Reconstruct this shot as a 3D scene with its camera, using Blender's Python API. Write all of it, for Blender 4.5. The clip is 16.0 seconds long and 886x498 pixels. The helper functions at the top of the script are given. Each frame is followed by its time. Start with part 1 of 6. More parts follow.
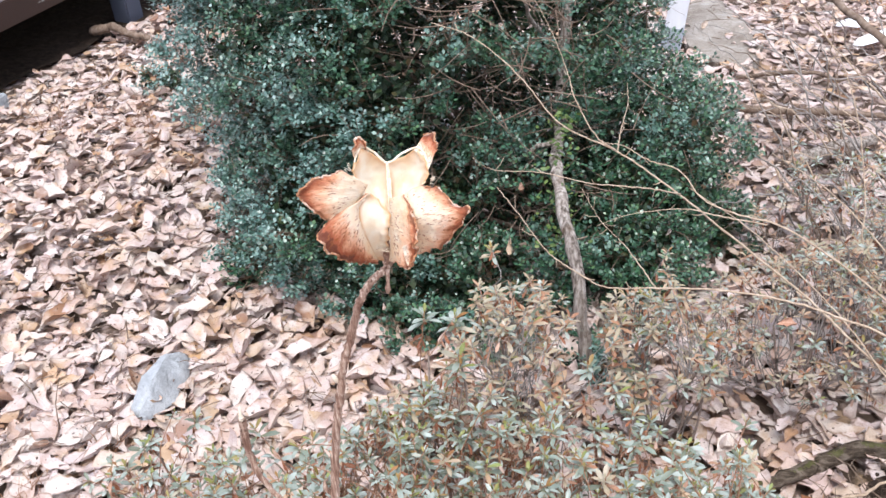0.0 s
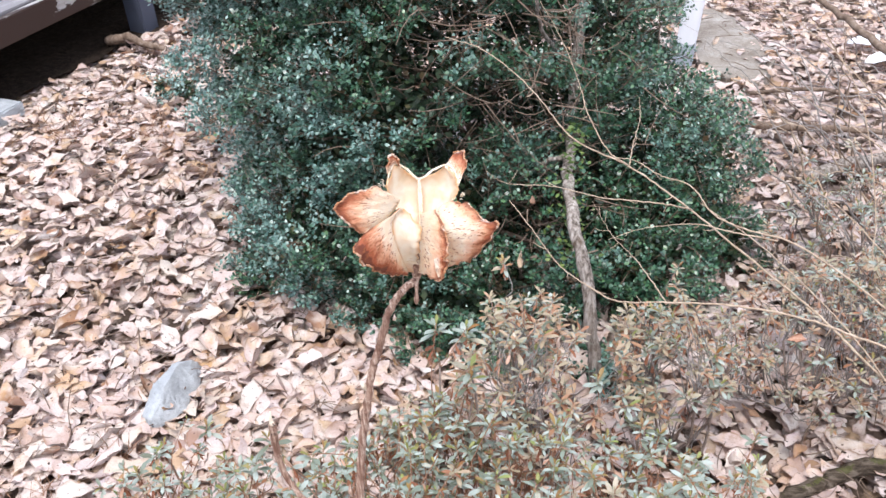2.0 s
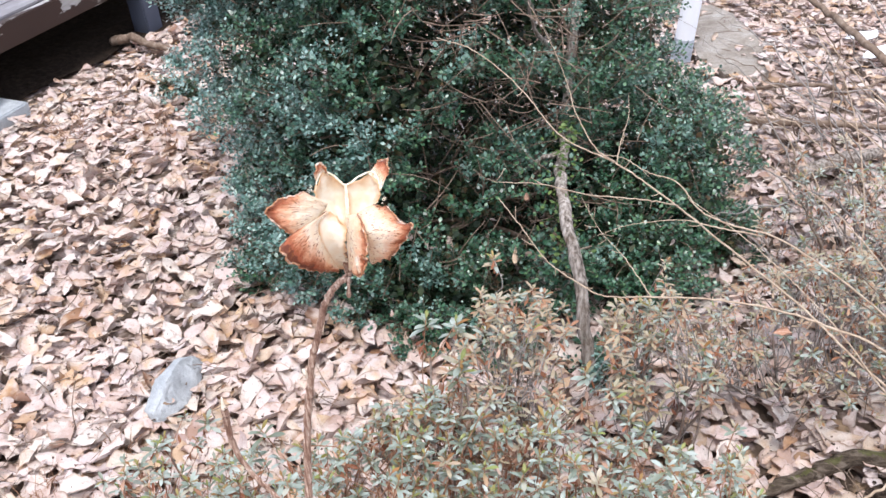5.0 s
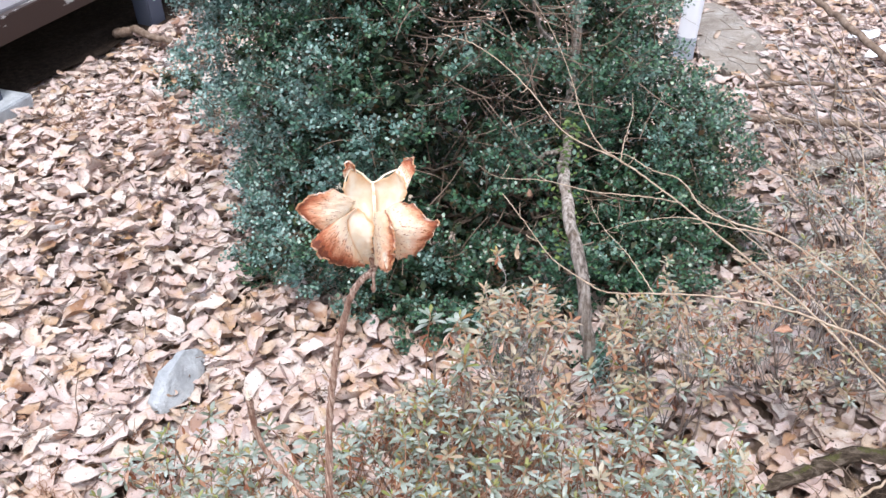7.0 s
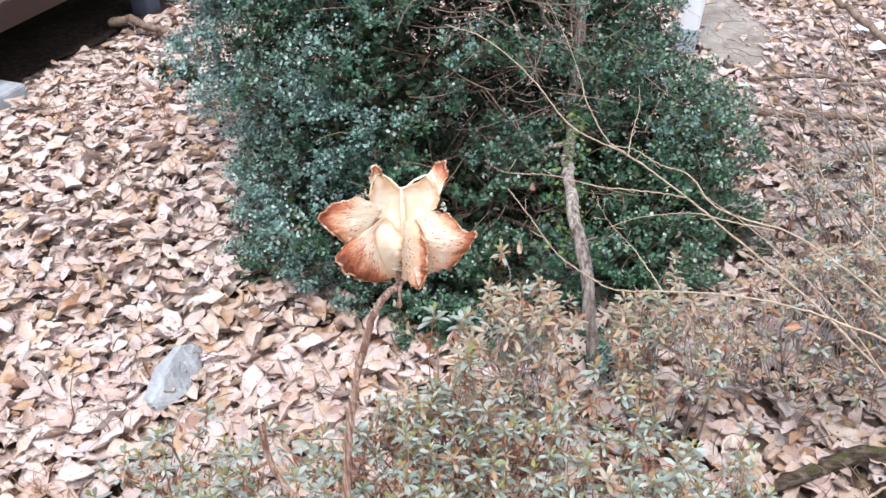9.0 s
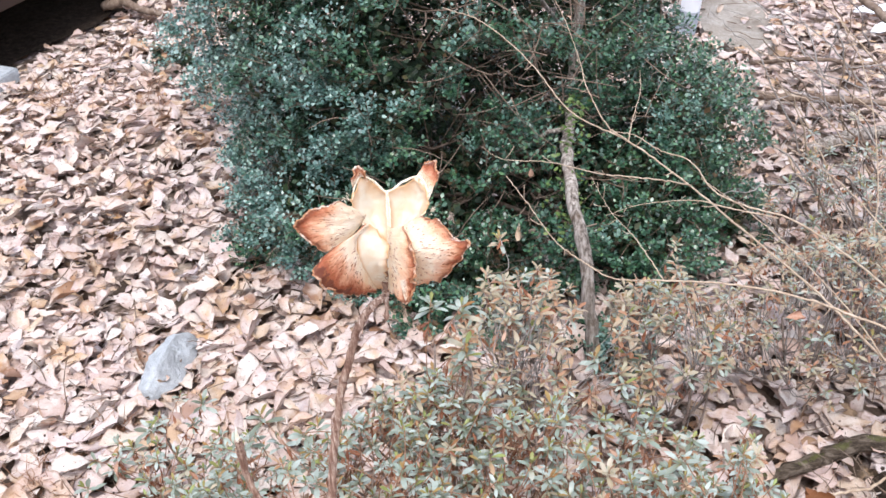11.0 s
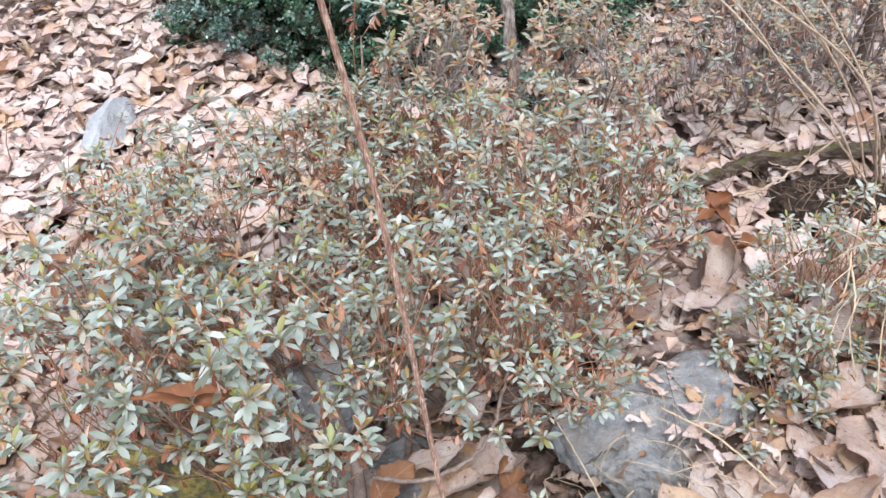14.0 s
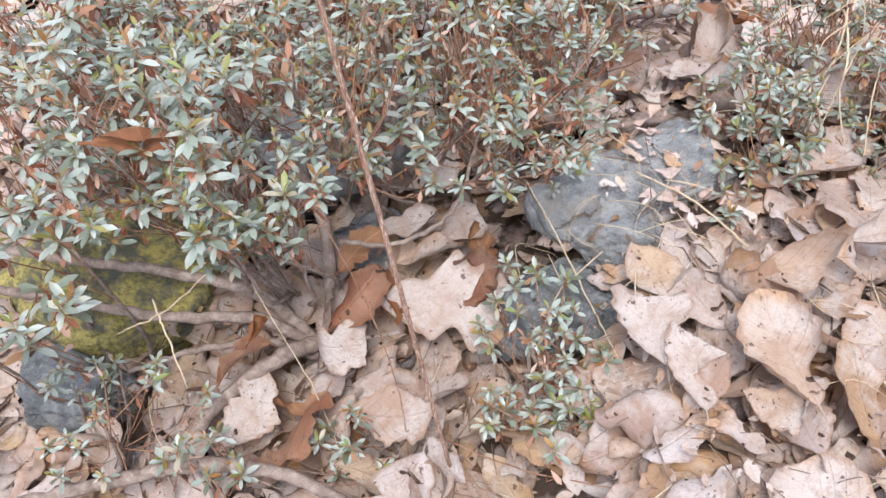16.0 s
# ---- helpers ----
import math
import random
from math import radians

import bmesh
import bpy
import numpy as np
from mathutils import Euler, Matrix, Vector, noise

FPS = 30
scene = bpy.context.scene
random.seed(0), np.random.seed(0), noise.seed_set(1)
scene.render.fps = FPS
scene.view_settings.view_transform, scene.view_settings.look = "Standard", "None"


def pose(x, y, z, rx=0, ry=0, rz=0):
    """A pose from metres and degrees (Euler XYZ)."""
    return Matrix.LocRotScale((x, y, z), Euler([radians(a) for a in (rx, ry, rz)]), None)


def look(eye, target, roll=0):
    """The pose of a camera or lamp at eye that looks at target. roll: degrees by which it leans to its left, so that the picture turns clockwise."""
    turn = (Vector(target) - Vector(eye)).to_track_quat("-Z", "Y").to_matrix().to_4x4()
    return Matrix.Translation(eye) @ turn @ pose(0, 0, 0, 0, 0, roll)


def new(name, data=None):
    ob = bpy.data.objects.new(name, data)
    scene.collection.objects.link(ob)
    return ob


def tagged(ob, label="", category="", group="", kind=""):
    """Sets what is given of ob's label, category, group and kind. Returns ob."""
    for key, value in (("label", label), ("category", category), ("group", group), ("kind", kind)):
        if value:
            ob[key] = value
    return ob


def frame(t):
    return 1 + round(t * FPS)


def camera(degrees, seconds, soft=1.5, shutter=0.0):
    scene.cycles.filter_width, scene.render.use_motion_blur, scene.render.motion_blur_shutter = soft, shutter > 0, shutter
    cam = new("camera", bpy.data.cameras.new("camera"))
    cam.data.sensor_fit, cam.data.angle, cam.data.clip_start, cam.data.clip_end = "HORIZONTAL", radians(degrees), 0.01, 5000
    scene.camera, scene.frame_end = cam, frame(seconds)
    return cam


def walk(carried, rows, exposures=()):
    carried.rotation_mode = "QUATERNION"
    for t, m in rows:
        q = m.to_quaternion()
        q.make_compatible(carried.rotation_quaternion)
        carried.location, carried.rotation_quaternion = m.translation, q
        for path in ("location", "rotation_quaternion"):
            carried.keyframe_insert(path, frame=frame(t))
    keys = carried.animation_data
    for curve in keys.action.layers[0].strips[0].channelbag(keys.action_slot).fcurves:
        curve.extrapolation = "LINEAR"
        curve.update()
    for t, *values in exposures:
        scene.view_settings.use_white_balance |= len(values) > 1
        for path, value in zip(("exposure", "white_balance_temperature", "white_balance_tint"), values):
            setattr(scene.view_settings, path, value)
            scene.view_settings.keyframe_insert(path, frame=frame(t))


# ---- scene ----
cam = camera(50.76, 16.0)
PATH = [
    (0, (0.1021, 0.0094, 1.1477), (-0.0152, 0.9938, 0.4714), -5.01),
    (0.5, (0.1029, 0.0040, 1.1543), (-0.0203, 0.9953, 0.4894), -5.19),
    (1, (0.0916, -0.0003, 1.1560), (-0.0305, 0.9945, 0.4961), -4.76),
    (1.5, (0.0906, 0.0023, 1.1508), (-0.0315, 0.9988, 0.4935), -4.57),
    (2, (0.0979, 0.0008, 1.1541), (-0.0297, 0.9928, 0.4910), -4.62),
    (2.5, (0.1039, -0.0044, 1.1559), (-0.0271, 0.9874, 0.4932), -4.70),
    (3, (0.1096, -0.0078, 1.1569), (-0.0255, 0.9828, 0.4932), -4.99),
    (3.5, (0.1085, -0.0105, 1.1576), (-0.0249, 0.9821, 0.4966), -4.91),
    (4, (0.1143, -0.0086, 1.1593), (-0.0223, 0.9816, 0.4954), -5.42),
    (6.5, (0.1283, -0.0357, 1.1767), (-0.0156, 0.9505, 0.5083), -5.07),
    (7, (0.1185, -0.0255, 1.1729), (-0.0193, 0.9591, 0.5011), -4.79),
    (7.5, (0.1113, -0.0227, 1.1735), (-0.0239, 0.9603, 0.4986), -4.60),
    (8, (0.1099, -0.0070, 1.1623), (-0.0267, 0.9751, 0.4864), -4.50),
    (8.5, (0.1050, -0.0048, 1.1642), (-0.0286, 0.9762, 0.4861), -4.45),
    (11, (0.1043, 0.0208, 1.1559), (-0.0258, 0.9875, 0.4570), -4.57),
    (11.5, (0.1103, 0.0095, 1.1545), (-0.0227, 0.9742, 0.4532), -4.53),
    (12, (0.0807, -0.0339, 1.1542), (-0.0405, 0.9333, 0.4543), -3.75),
    (12.5, (0.0589, -0.0997, 1.1558), (-0.0495, 0.8736, 0.4623), -3.09),
    (13, (0.0628, -0.1376, 1.1005), (-0.0051, 0.8369, 0.4035), -1.67),
    (13.5, (0.1084, -0.1862, 1.0494), (0.0438, 0.7425, 0.2923), -3.41),
    (14, (0.1314, -0.2085, 1.0113), (0.0717, 0.6750, 0.2015), -3.93),
    (14.5, (0.1554, -0.2278, 0.9820), (0.0896, 0.6069, 0.1223), -4.54),
    (15, (0.1798, -0.2460, 0.9555), (0.1016, 0.5599, 0.0699), -5.18),
    (15.5, (0.1851, -0.2524, 0.9357), (0.0956, 0.5163, 0.0186), -5.78),
    (16, (0.1876, -0.2454, 0.9231), (0.0946, 0.4867, -0.0232), -6.27),
]
walk(cam, [(t, look(eye, target, roll)) for t, eye, target, roll in PATH], [(0.0, 0.0), (16.0, 0.0)])

# ---- light: bright overcast sky, soft sun through thin cloud ----
world = bpy.data.worlds.new("overcast_sky")
scene.world = world
world.use_nodes = True
wn = world.node_tree.nodes
sky = wn.new("ShaderNodeTexSky")
sky.sky_type, sky.sun_disc = "NISHITA", False
sky.sun_elevation, sky.sun_rotation = radians(68), radians(177)
sky.air_density, sky.dust_density, sky.ozone_density = 1.0, 4.0, 1.0
pale = wn.new("ShaderNodeMix")
pale.data_type = "RGBA"
pale.inputs["Factor"].default_value = 0.75
pale.inputs["B"].default_value = (11.1, 12.0, 14.7, 1.0)
world.node_tree.links.new(sky.outputs[0], pale.inputs["A"])
world.node_tree.links.new(pale.outputs["Result"], wn["Background"].inputs[0])
wn["Background"].inputs[1].default_value = 0.15
sun_data = bpy.data.lights.new("sun", "SUN")
sun_data.energy, sun_data.angle, sun_data.color = 3.3, radians(22), (1.0, 0.98, 0.965)
sun = new("sun", sun_data)
sun.matrix_world = look((0.1, -1.5, 4.6), (0, 0.3, 0))

# ---- helpers of the scene ----
rnd = random.Random(7)
rng = np.random.default_rng(11)


def U(a, b):
    return rnd.uniform(a, b)


def height(x, y):
    """The ground's height: nearly flat, with a low bank beside the nearest rocks."""
    def step(v, a, b):
        s = min(1.0, max(0.0, (v - a) / (b - a)))
        return s * s * (3 - 2 * s)
    bank = 0.115 * step(x, 0.14, 0.36) * (1 - step(y, 0.52, 0.84)) * step(y, -1.2, -0.3)
    d2 = x * x + y * y
    rough = 0.014 * noise.noise(Vector((x * 2.1, y * 2.1, 0.3))) + 0.006 * noise.noise(Vector((x * 9, y * 9, 1.7)))
    roll = 0.5 * noise.noise(Vector((x * 0.05, y * 0.05, 4.0))) * step(math.sqrt(d2), 6, 25)
    return bank + rough + roll


def mesh_of(name, verts, faces, uv=None, smooth=True, slots=None):
    """A mesh from arrays of vertices and quads."""
    verts, faces = np.asarray(verts, np.float32), np.asarray(faces, np.int32)
    me = bpy.data.meshes.new(name)
    me.vertices.add(len(verts))
    me.vertices.foreach_set("co", verts.ravel())
    me.loops.add(faces.size)
    me.loops.foreach_set("vertex_index", faces.ravel())
    me.polygons.add(len(faces))
    k = faces.shape[1]
    me.polygons.foreach_set("loop_start", np.arange(0, faces.size, k, dtype=np.int32))
    me.polygons.foreach_set("loop_total", np.full(len(faces), k, np.int32))
    if slots is not None:
        me.polygons.foreach_set("material_index", np.asarray(slots, np.int32))
    me.polygons.foreach_set("use_smooth", np.full(len(faces), smooth))
    if uv is not None:
        layer = me.uv_layers.new(name="UVMap")
        layer.data.foreach_set("uv", np.asarray(uv, np.float32)[faces.ravel()].ravel())
    me.update(calc_edges=True)
    me.validate()
    return me


def put_part(name, me, parent, label="", kind=""):
    ob = new(name, me)
    ob.parent = parent
    return tagged(ob, label=label, kind=kind)


def thing(name, label, category, group="", kind="", at=(0, 0, 0)):
    ob = new(name)
    ob.empty_display_size = 0.02
    ob.location = at
    return tagged(ob, label, category, group, kind)


def local(verts, at):
    return np.asarray(verts, float) - np.asarray(at, float)


def smooth_line(points, n):
    """A smooth line of n points through the given ones."""
    p = np.asarray(points, float)
    if len(p) == 2:
        s = np.linspace(0, 1, n)[:, None]
        return p[0] * (1 - s) + p[1] * s
    q = np.vstack([2 * p[0] - p[1], p, 2 * p[-1] - p[-2]])
    out = []
    for s in np.linspace(0, len(p) - 1 - 1e-6, n):
        i, f = int(s), s - int(s)
        a, b, c, d = q[i], q[i + 1], q[i + 2], q[i + 3]
        out.append(0.5 * ((2 * b) + (c - a) * f + (2 * a - 5 * b + 4 * c - d) * f * f + (3 * b - a - 3 * c + d) * f ** 3))
    return np.array(out)


def tube(points, radii, n=10, sides=6, wob=0.0, knots=0.0, seed=0):
    """Vertices and quads of a tapered, slightly uneven stem, closed at both ends."""
    line = smooth_line(points, n)
    if wob:
        r = np.random.default_rng(seed)
        shift = r.normal(0, wob, line.shape)
        shift[0] = shift[-1] = 0
        line = line + shift
    rad = np.interp(np.linspace(0, 1, n), np.linspace(0, 1, len(radii)), radii)
    if knots:
        r = np.random.default_rng(seed + 5)
        rad = rad * (1 + knots * r.normal(0, 1, n).clip(-1.2, 1.8))
    tang = np.gradient(line, axis=0)
    tang /= np.linalg.norm(tang, axis=1)[:, None] + 1e-12
    ref = np.array([0.31, 0.95, 0.05]) if abs(tang[0][2]) > 0.6 else np.array([0.05, 0.1, 1.0])
    a = np.cross(tang, ref)
    a /= np.linalg.norm(a, axis=1)[:, None] + 1e-12
    b = np.cross(tang, a)
    ang = np.linspace(0, 2 * np.pi, sides, endpoint=False)
    ring = a[:, None] * np.cos(ang)[None, :, None] + b[:, None] * np.sin(ang)[None, :, None]
    v = (line[:, None] + ring * rad[:, None, None]).reshape(-1, 3)
    f = []
    for i in range(n - 1):
        for j in range(sides):
            k = (j + 1) % sides
            f.append((i * sides + j, i * sides + k, (i + 1) * sides + k, (i + 1) * sides + j))
    ends = len(v)
    v = np.vstack([v, line[0] - tang[0] * rad[0] * 0.4, line[-1] + tang[-1] * rad[-1] * 0.6])
    for j in range(0, sides, 2):
        f.append((ends, (j + 2) % sides, j + 1, j))
        o = (n - 1) * sides
        f.append((ends + 1, o + j, o + j + 1, o + (j + 2) % sides))
    return v, np.array(f)


def join(pieces):
    vs, fs, o = [], [], 0
    for v, f in pieces:
        vs.append(v)
        fs.append(np.asarray(f) + o)
        o += len(v)
    return np.vstack(vs), np.vstack(fs)


def scatter(template, mats):
    """Copies of a template (verts, quads, uv) under an array of 4 x 4 poses, as one set of arrays."""
    v, f, uv = template
    m = np.asarray(mats, float)
    h = np.hstack([v, np.ones((len(v), 1))])
    out = np.einsum("kij,nj->kni", m[:, :3, :], h).reshape(-1, 3)
    faces = (f[None] + (np.arange(len(m)) * len(v))[:, None, None]).reshape(-1, f.shape[1])
    return out, faces, np.tile(uv, (len(m), 1))


def gather(sets):
    vs, fs, us, o = [], [], [], 0
    for v, f, u in sets:
        vs.append(v)
        fs.append(f + o)
        us.append(u)
        o += len(v)
    return np.vstack(vs), np.vstack(fs), np.vstack(us)


def leaf_shape(length, width, stations, cols, widest=0.5, blunt=0.8, cup=0.0, bend=0.0, twist=0.0, wave=0.0, seed=0):
    """A leaf along +x with its blade up: verts, quads, uv. cup rolls the blade across, bend along, in radians."""
    r = np.random.default_rng(seed)
    us = np.linspace(0, 1, stations)
    vs = np.linspace(-1, 1, cols)
    ph = r.uniform(0, 6.28, 6)
    verts, uv = [], []
    for u in us:
        t = u ** (math.log(0.5) / math.log(widest))
        w = width / 2 * max(0.0, math.sin(math.pi * min(max(t, 0.0), 1.0))) ** blunt
        w = max(w, 0.006 * length)
        for v in vs:
            y = v * w
            if abs(cup) > 1e-3:
                k = cup / (width / 2)
                y, z = math.sin(k * y) / k, (1 - math.cos(k * y)) / k
            else:
                z = 0.0
            z += wave * length * (math.sin(5 * u + ph[1]) * v + 0.6 * math.sin(9 * u + ph[2] + 2 * v) + 0.5 * math.sin(4 * v + ph[3] + 3 * u)) * min(1, 3 * u)
            a = twist * (u - 0.5)
            y, z = y * math.cos(a) - z * math.sin(a), y * math.sin(a) + z * math.cos(a)
            x = u * length
            if abs(bend) > 1e-3:
                k = bend / length
                x, z = math.sin(k * x) / k - math.sin(k * x) * z, (1 - math.cos(k * x)) / k + math.cos(k * x) * z
            verts.append((x, y, z))
            uv.append((u, v * 0.5 + 0.5))
    faces = []
    for i in range(stations - 1):
        for j in range(cols - 1):
            a = i * cols + j
            faces.append((a, a + cols, a + cols + 1, a + 1))
    return np.array(verts), np.array(faces), np.array(uv)


def oak_leaf(stations, cols, seed, curl=1.0, stalk=True, broken=0.0):
    """A dry oak leaf of length 1 along +x: widest beyond its middle, round teeth, a folded midrib, curled margins and, now and then, a torn-off end."""
    r = np.random.default_rng(seed)
    width, widest, teeth = r.uniform(0.46, 0.66), r.uniform(0.54, 0.64), int(r.integers(6, 9))
    depth = r.uniform(0.10, 0.24)
    fold, roll, bend = r.uniform(-0.18, 0.40) * curl, r.uniform(-0.5, 1.1) * curl, r.uniform(-0.7, 0.7) * curl
    if r.random() < 0.22:
        roll = r.uniform(1.6, 2.6) * curl
    wave, ph = r.uniform(0.02, 0.055) * curl, r.uniform(0, 6.28, 6)
    tip_roll = r.uniform(-1.0, 1.6) * curl
    bites = [(r.uniform(0.2, 0.95), r.choice((-1, 1)), r.uniform(0.05, 0.14), r.uniform(0.1, 0.6)) for _ in range(3)]
    blunt, tears = 0.72, []
    if broken:
        width, depth, blunt = r.uniform(0.54, 0.80), r.uniform(0.05, 0.15), 0.56
        for k in range(2):
            if r.random() < broken:
                a = r.uniform(-1.1, 1.1) + (math.pi if r.random() < 0.25 else 0)
                tears.append((math.cos(a), math.sin(a), r.uniform(0.16, 0.34), r.uniform(0, 50)))
    us = np.concatenate([[-0.13, -0.02], np.linspace(0.0, 1.0, stations)]) if stalk else np.linspace(0.0, 1.0, stations)
    vs = np.linspace(-1, 1, cols)
    lean = r.uniform(-0.10, 0.10)
    verts, uv = [], []
    for u in us:
        q = min(max(u, 0.0), 1.0)
        t = q ** (math.log(0.5) / math.log(widest))
        env = width / 2 * max(0.0, math.sin(math.pi * t)) ** blunt
        for v in vs:
            side = -1 if v < 0 else 1
            lobe = 0.5 + 0.5 * math.cos(6.283 * (teeth * q - 0.35 * abs(v)) + ph[0] + side * 0.5)
            w = env * (1 - depth * lobe ** 1.6 * min(1.0, 4 * q))
            for b, bs, bw, bd in bites:
                if bs == side:
                    w *= 1 - bd * math.exp(-((q - b) / bw) ** 2)
            w = max(w, 0.008)
            y, x0 = v * w, q
            for cx, cy, far, at in tears:
                over = (x0 - 0.5) * cx + y * cy - far - 0.035 * noise.noise(Vector((y * cx * 16 - x0 * cy * 16, at, 0.0)))
                if over > 0:
                    x0, y = x0 - over * cx, y - over * cy
            a = abs(v)
            z = fold * abs(y) + wave * math.sin(9.5 * q + ph[1] + side * 1.3) * a * a + 0.5 * wave * math.sin(21 * q + ph[2] + side) * a ** 3
            z += 0.4 * wave * math.sin(6 * q + ph[3])
            k = roll * max(0.0, a - 0.30) ** 2 * (0.6 + 0.4 * math.sin(4 * q + ph[4] + side))
            y, z = y * math.cos(k), z + abs(y) * math.sin(k)
            k = tip_roll * max(0.0, q - 0.55) ** 2 * 2
            x = x0 * math.cos(k) if u >= 0 else u
            z += q * math.sin(k) * 0.5 + bend * 0.25 * (q - 0.5) ** 2
            verts.append((x, y + lean * math.sin(3.1 * q), z))
            uv.append((q, v * 0.5 + 0.5))
    n = len(us)
    faces = [(i * cols + j, (i + 1) * cols + j, (i + 1) * cols + j + 1, i * cols + j + 1) for i in range(n - 1) for j in range(cols - 1)]
    return np.array(verts), np.array(faces), np.array(uv)


def euler_mats(pos, rx, ry, rz, sc):
    """Poses from arrays: turns about x, then y, then z."""
    cx, sx, cy, sy, cz, sz = np.cos(rx), np.sin(rx), np.cos(ry), np.sin(ry), np.cos(rz), np.sin(rz)
    m = np.zeros((len(pos), 4, 4))
    m[:, 0, 0], m[:, 0, 1], m[:, 0, 2] = cz * cy, cz * sy * sx - sz * cx, cz * sy * cx + sz * sx
    m[:, 1, 0], m[:, 1, 1], m[:, 1, 2] = sz * cy, sz * sy * sx + cz * cx, sz * sy * cx - cz * sx
    m[:, 2, 0], m[:, 2, 1], m[:, 2, 2] = -sy, cy * sx, cy * cx
    m[:, :3, :3] *= np.asarray(sc)[:, None, None]
    m[:, :3, 3], m[:, 3, 3] = pos, 1
    return m


# ---- materials ----
class Nodes:
    """A small builder of node materials."""

    def __init__(self, name, rough=0.7, spec=0.3):
        self.m = bpy.data.materials.new(name)
        self.m.use_nodes = True
        self.t = self.m.node_tree
        self.b = self.t.nodes["Principled BSDF"]
        self.b.inputs["Roughness"].default_value = rough
        self.b.inputs["Specular IOR Level"].default_value = spec
        self.co = self.t.nodes.new("ShaderNodeTexCoord")

    def link(self, a, b):
        self.t.links.new(a, b)

    def noise(self, scale, detail=4, rough=0.6, distort=0.0, where="Object", stretch=None):
        n = self.t.nodes.new("ShaderNodeTexNoise")
        n.inputs["Scale"].default_value, n.inputs["Detail"].default_value = scale, detail
        n.inputs["Roughness"].default_value, n.inputs["Distortion"].default_value = rough, distort
        source = self.co.outputs[where]
        if stretch:
            mp = self.t.nodes.new("ShaderNodeMapping")
            mp.inputs["Scale"].default_value = stretch
            self.link(source, mp.inputs[0])
            source = mp.outputs[0]
        self.link(source, n.inputs["Vector"])
        return n.outputs["Fac"]

    def ramp(self, fac, stops, ease="LINEAR"):
        n = self.t.nodes.new("ShaderNodeValToRGB")
        n.color_ramp.interpolation = ease
        el = n.color_ramp.elements
        while len(el) < len(stops):
            el.new(0.5)
        for e, (p, c) in zip(el, stops):
            e.position = p
            e.color = (*c, 1) if len(c) == 3 else (c[0], c[0], c[0], 1)
        self.link(fac, n.inputs[0])
        return n.outputs[0]

    def mix(self, a, b, fac, how="MIX"):
        n = self.t.nodes.new("ShaderNodeMix")
        n.data_type, n.blend_type = "RGBA", how
        for key, val in (("A", a), ("B", b), ("Factor", fac)):
            if isinstance(val, tuple):
                n.inputs[key].default_value = (*val, 1)
            elif isinstance(val, (int, float)):
                n.inputs[key].default_value = val
            else:
                self.link(val, n.inputs[key])
        return n.outputs["Result"]

    def math(self, op, a, b=0.0):
        n = self.t.nodes.new("ShaderNodeMath")
        n.operation = op
        for i, val in enumerate((a, b)):
            if isinstance(val, (int, float)):
                n.inputs[i].default_value = val
            else:
                self.link(val, n.inputs[i])
        return n.outputs[0]

    def island(self):
        return self.t.nodes.new("ShaderNodeNewGeometry").outputs["Random Per Island"]

    def piece(self):
        return self.t.nodes.new("ShaderNodeObjectInfo").outputs["Random"]

    def uv(self):
        n = self.t.nodes.new("ShaderNodeSeparateXYZ")
        self.link(self.co.outputs["UV"], n.inputs[0])
        return n.outputs[0], n.outputs[1]

    def done(self, colour, bump=None, strength=0.3, distance=0.002, thin=0.0):
        self.link(colour, self.b.inputs["Base Color"]) if not isinstance(colour, tuple) else None
        if isinstance(colour, tuple):
            self.b.inputs["Base Color"].default_value = (*colour, 1)
        if bump is not None:
            n = self.t.nodes.new("ShaderNodeBump")
            n.inputs["Strength"].default_value, n.inputs["Distance"].default_value = strength, distance
            self.link(bump, n.inputs["Height"])
            self.link(n.outputs[0], self.b.inputs["Normal"])
        if thin:
            tr = self.t.nodes.new("ShaderNodeBsdfTranslucent")
            if not isinstance(colour, tuple):
                self.link(colour, tr.inputs[0])
            mx = self.t.nodes.new("ShaderNodeMixShader")
            mx.inputs[0].default_value = thin
            self.link(self.b.outputs[0], mx.inputs[1])
            self.link(tr.outputs[0], mx.inputs[2])
            self.link(mx.outputs[0], self.t.nodes["Material Output"].inputs[0])
        return self.m


def vein(n, count=7.0, slant=0.55):
    """Midrib and slanting side veins from the leaf's own coordinates: 1 on a vein."""
    u, v = n.uv()
    off = n.math("ABSOLUTE", n.math("SUBTRACT", v, 0.5))
    rib = n.math("SUBTRACT", 1.0, n.math("MULTIPLY", off, 26.0))
    rib = n.math("MAXIMUM", rib, 0.0)
    side = n.math("FRACT", n.math("MULTIPLY", n.math("SUBTRACT", u, n.math("MULTIPLY", off, slant)), count))
    side = n.math("ABSOLUTE", n.math("SUBTRACT", side, 0.5))
    side = n.math("MAXIMUM", n.math("SUBTRACT", 1.0, n.math("MULTIPLY", side, 12.0)), 0.0)
    return n.math("MAXIMUM", rib, n.math("MULTIPLY", side, 0.6)), off


TAN = [(0.0, (0.67, 0.55, 0.48)), (0.16, (0.56, 0.42, 0.34)), (0.32, (0.74, 0.64, 0.58)), (0.46, (0.62, 0.46, 0.35)), (0.58, (0.72, 0.61, 0.55)),
       (0.68, (0.46, 0.33, 0.26)), (0.78, (0.80, 0.73, 0.68)), (0.88, (0.58, 0.42, 0.26)), (0.95, (0.33, 0.17, 0.09)), (1.0, (0.54, 0.48, 0.46))]


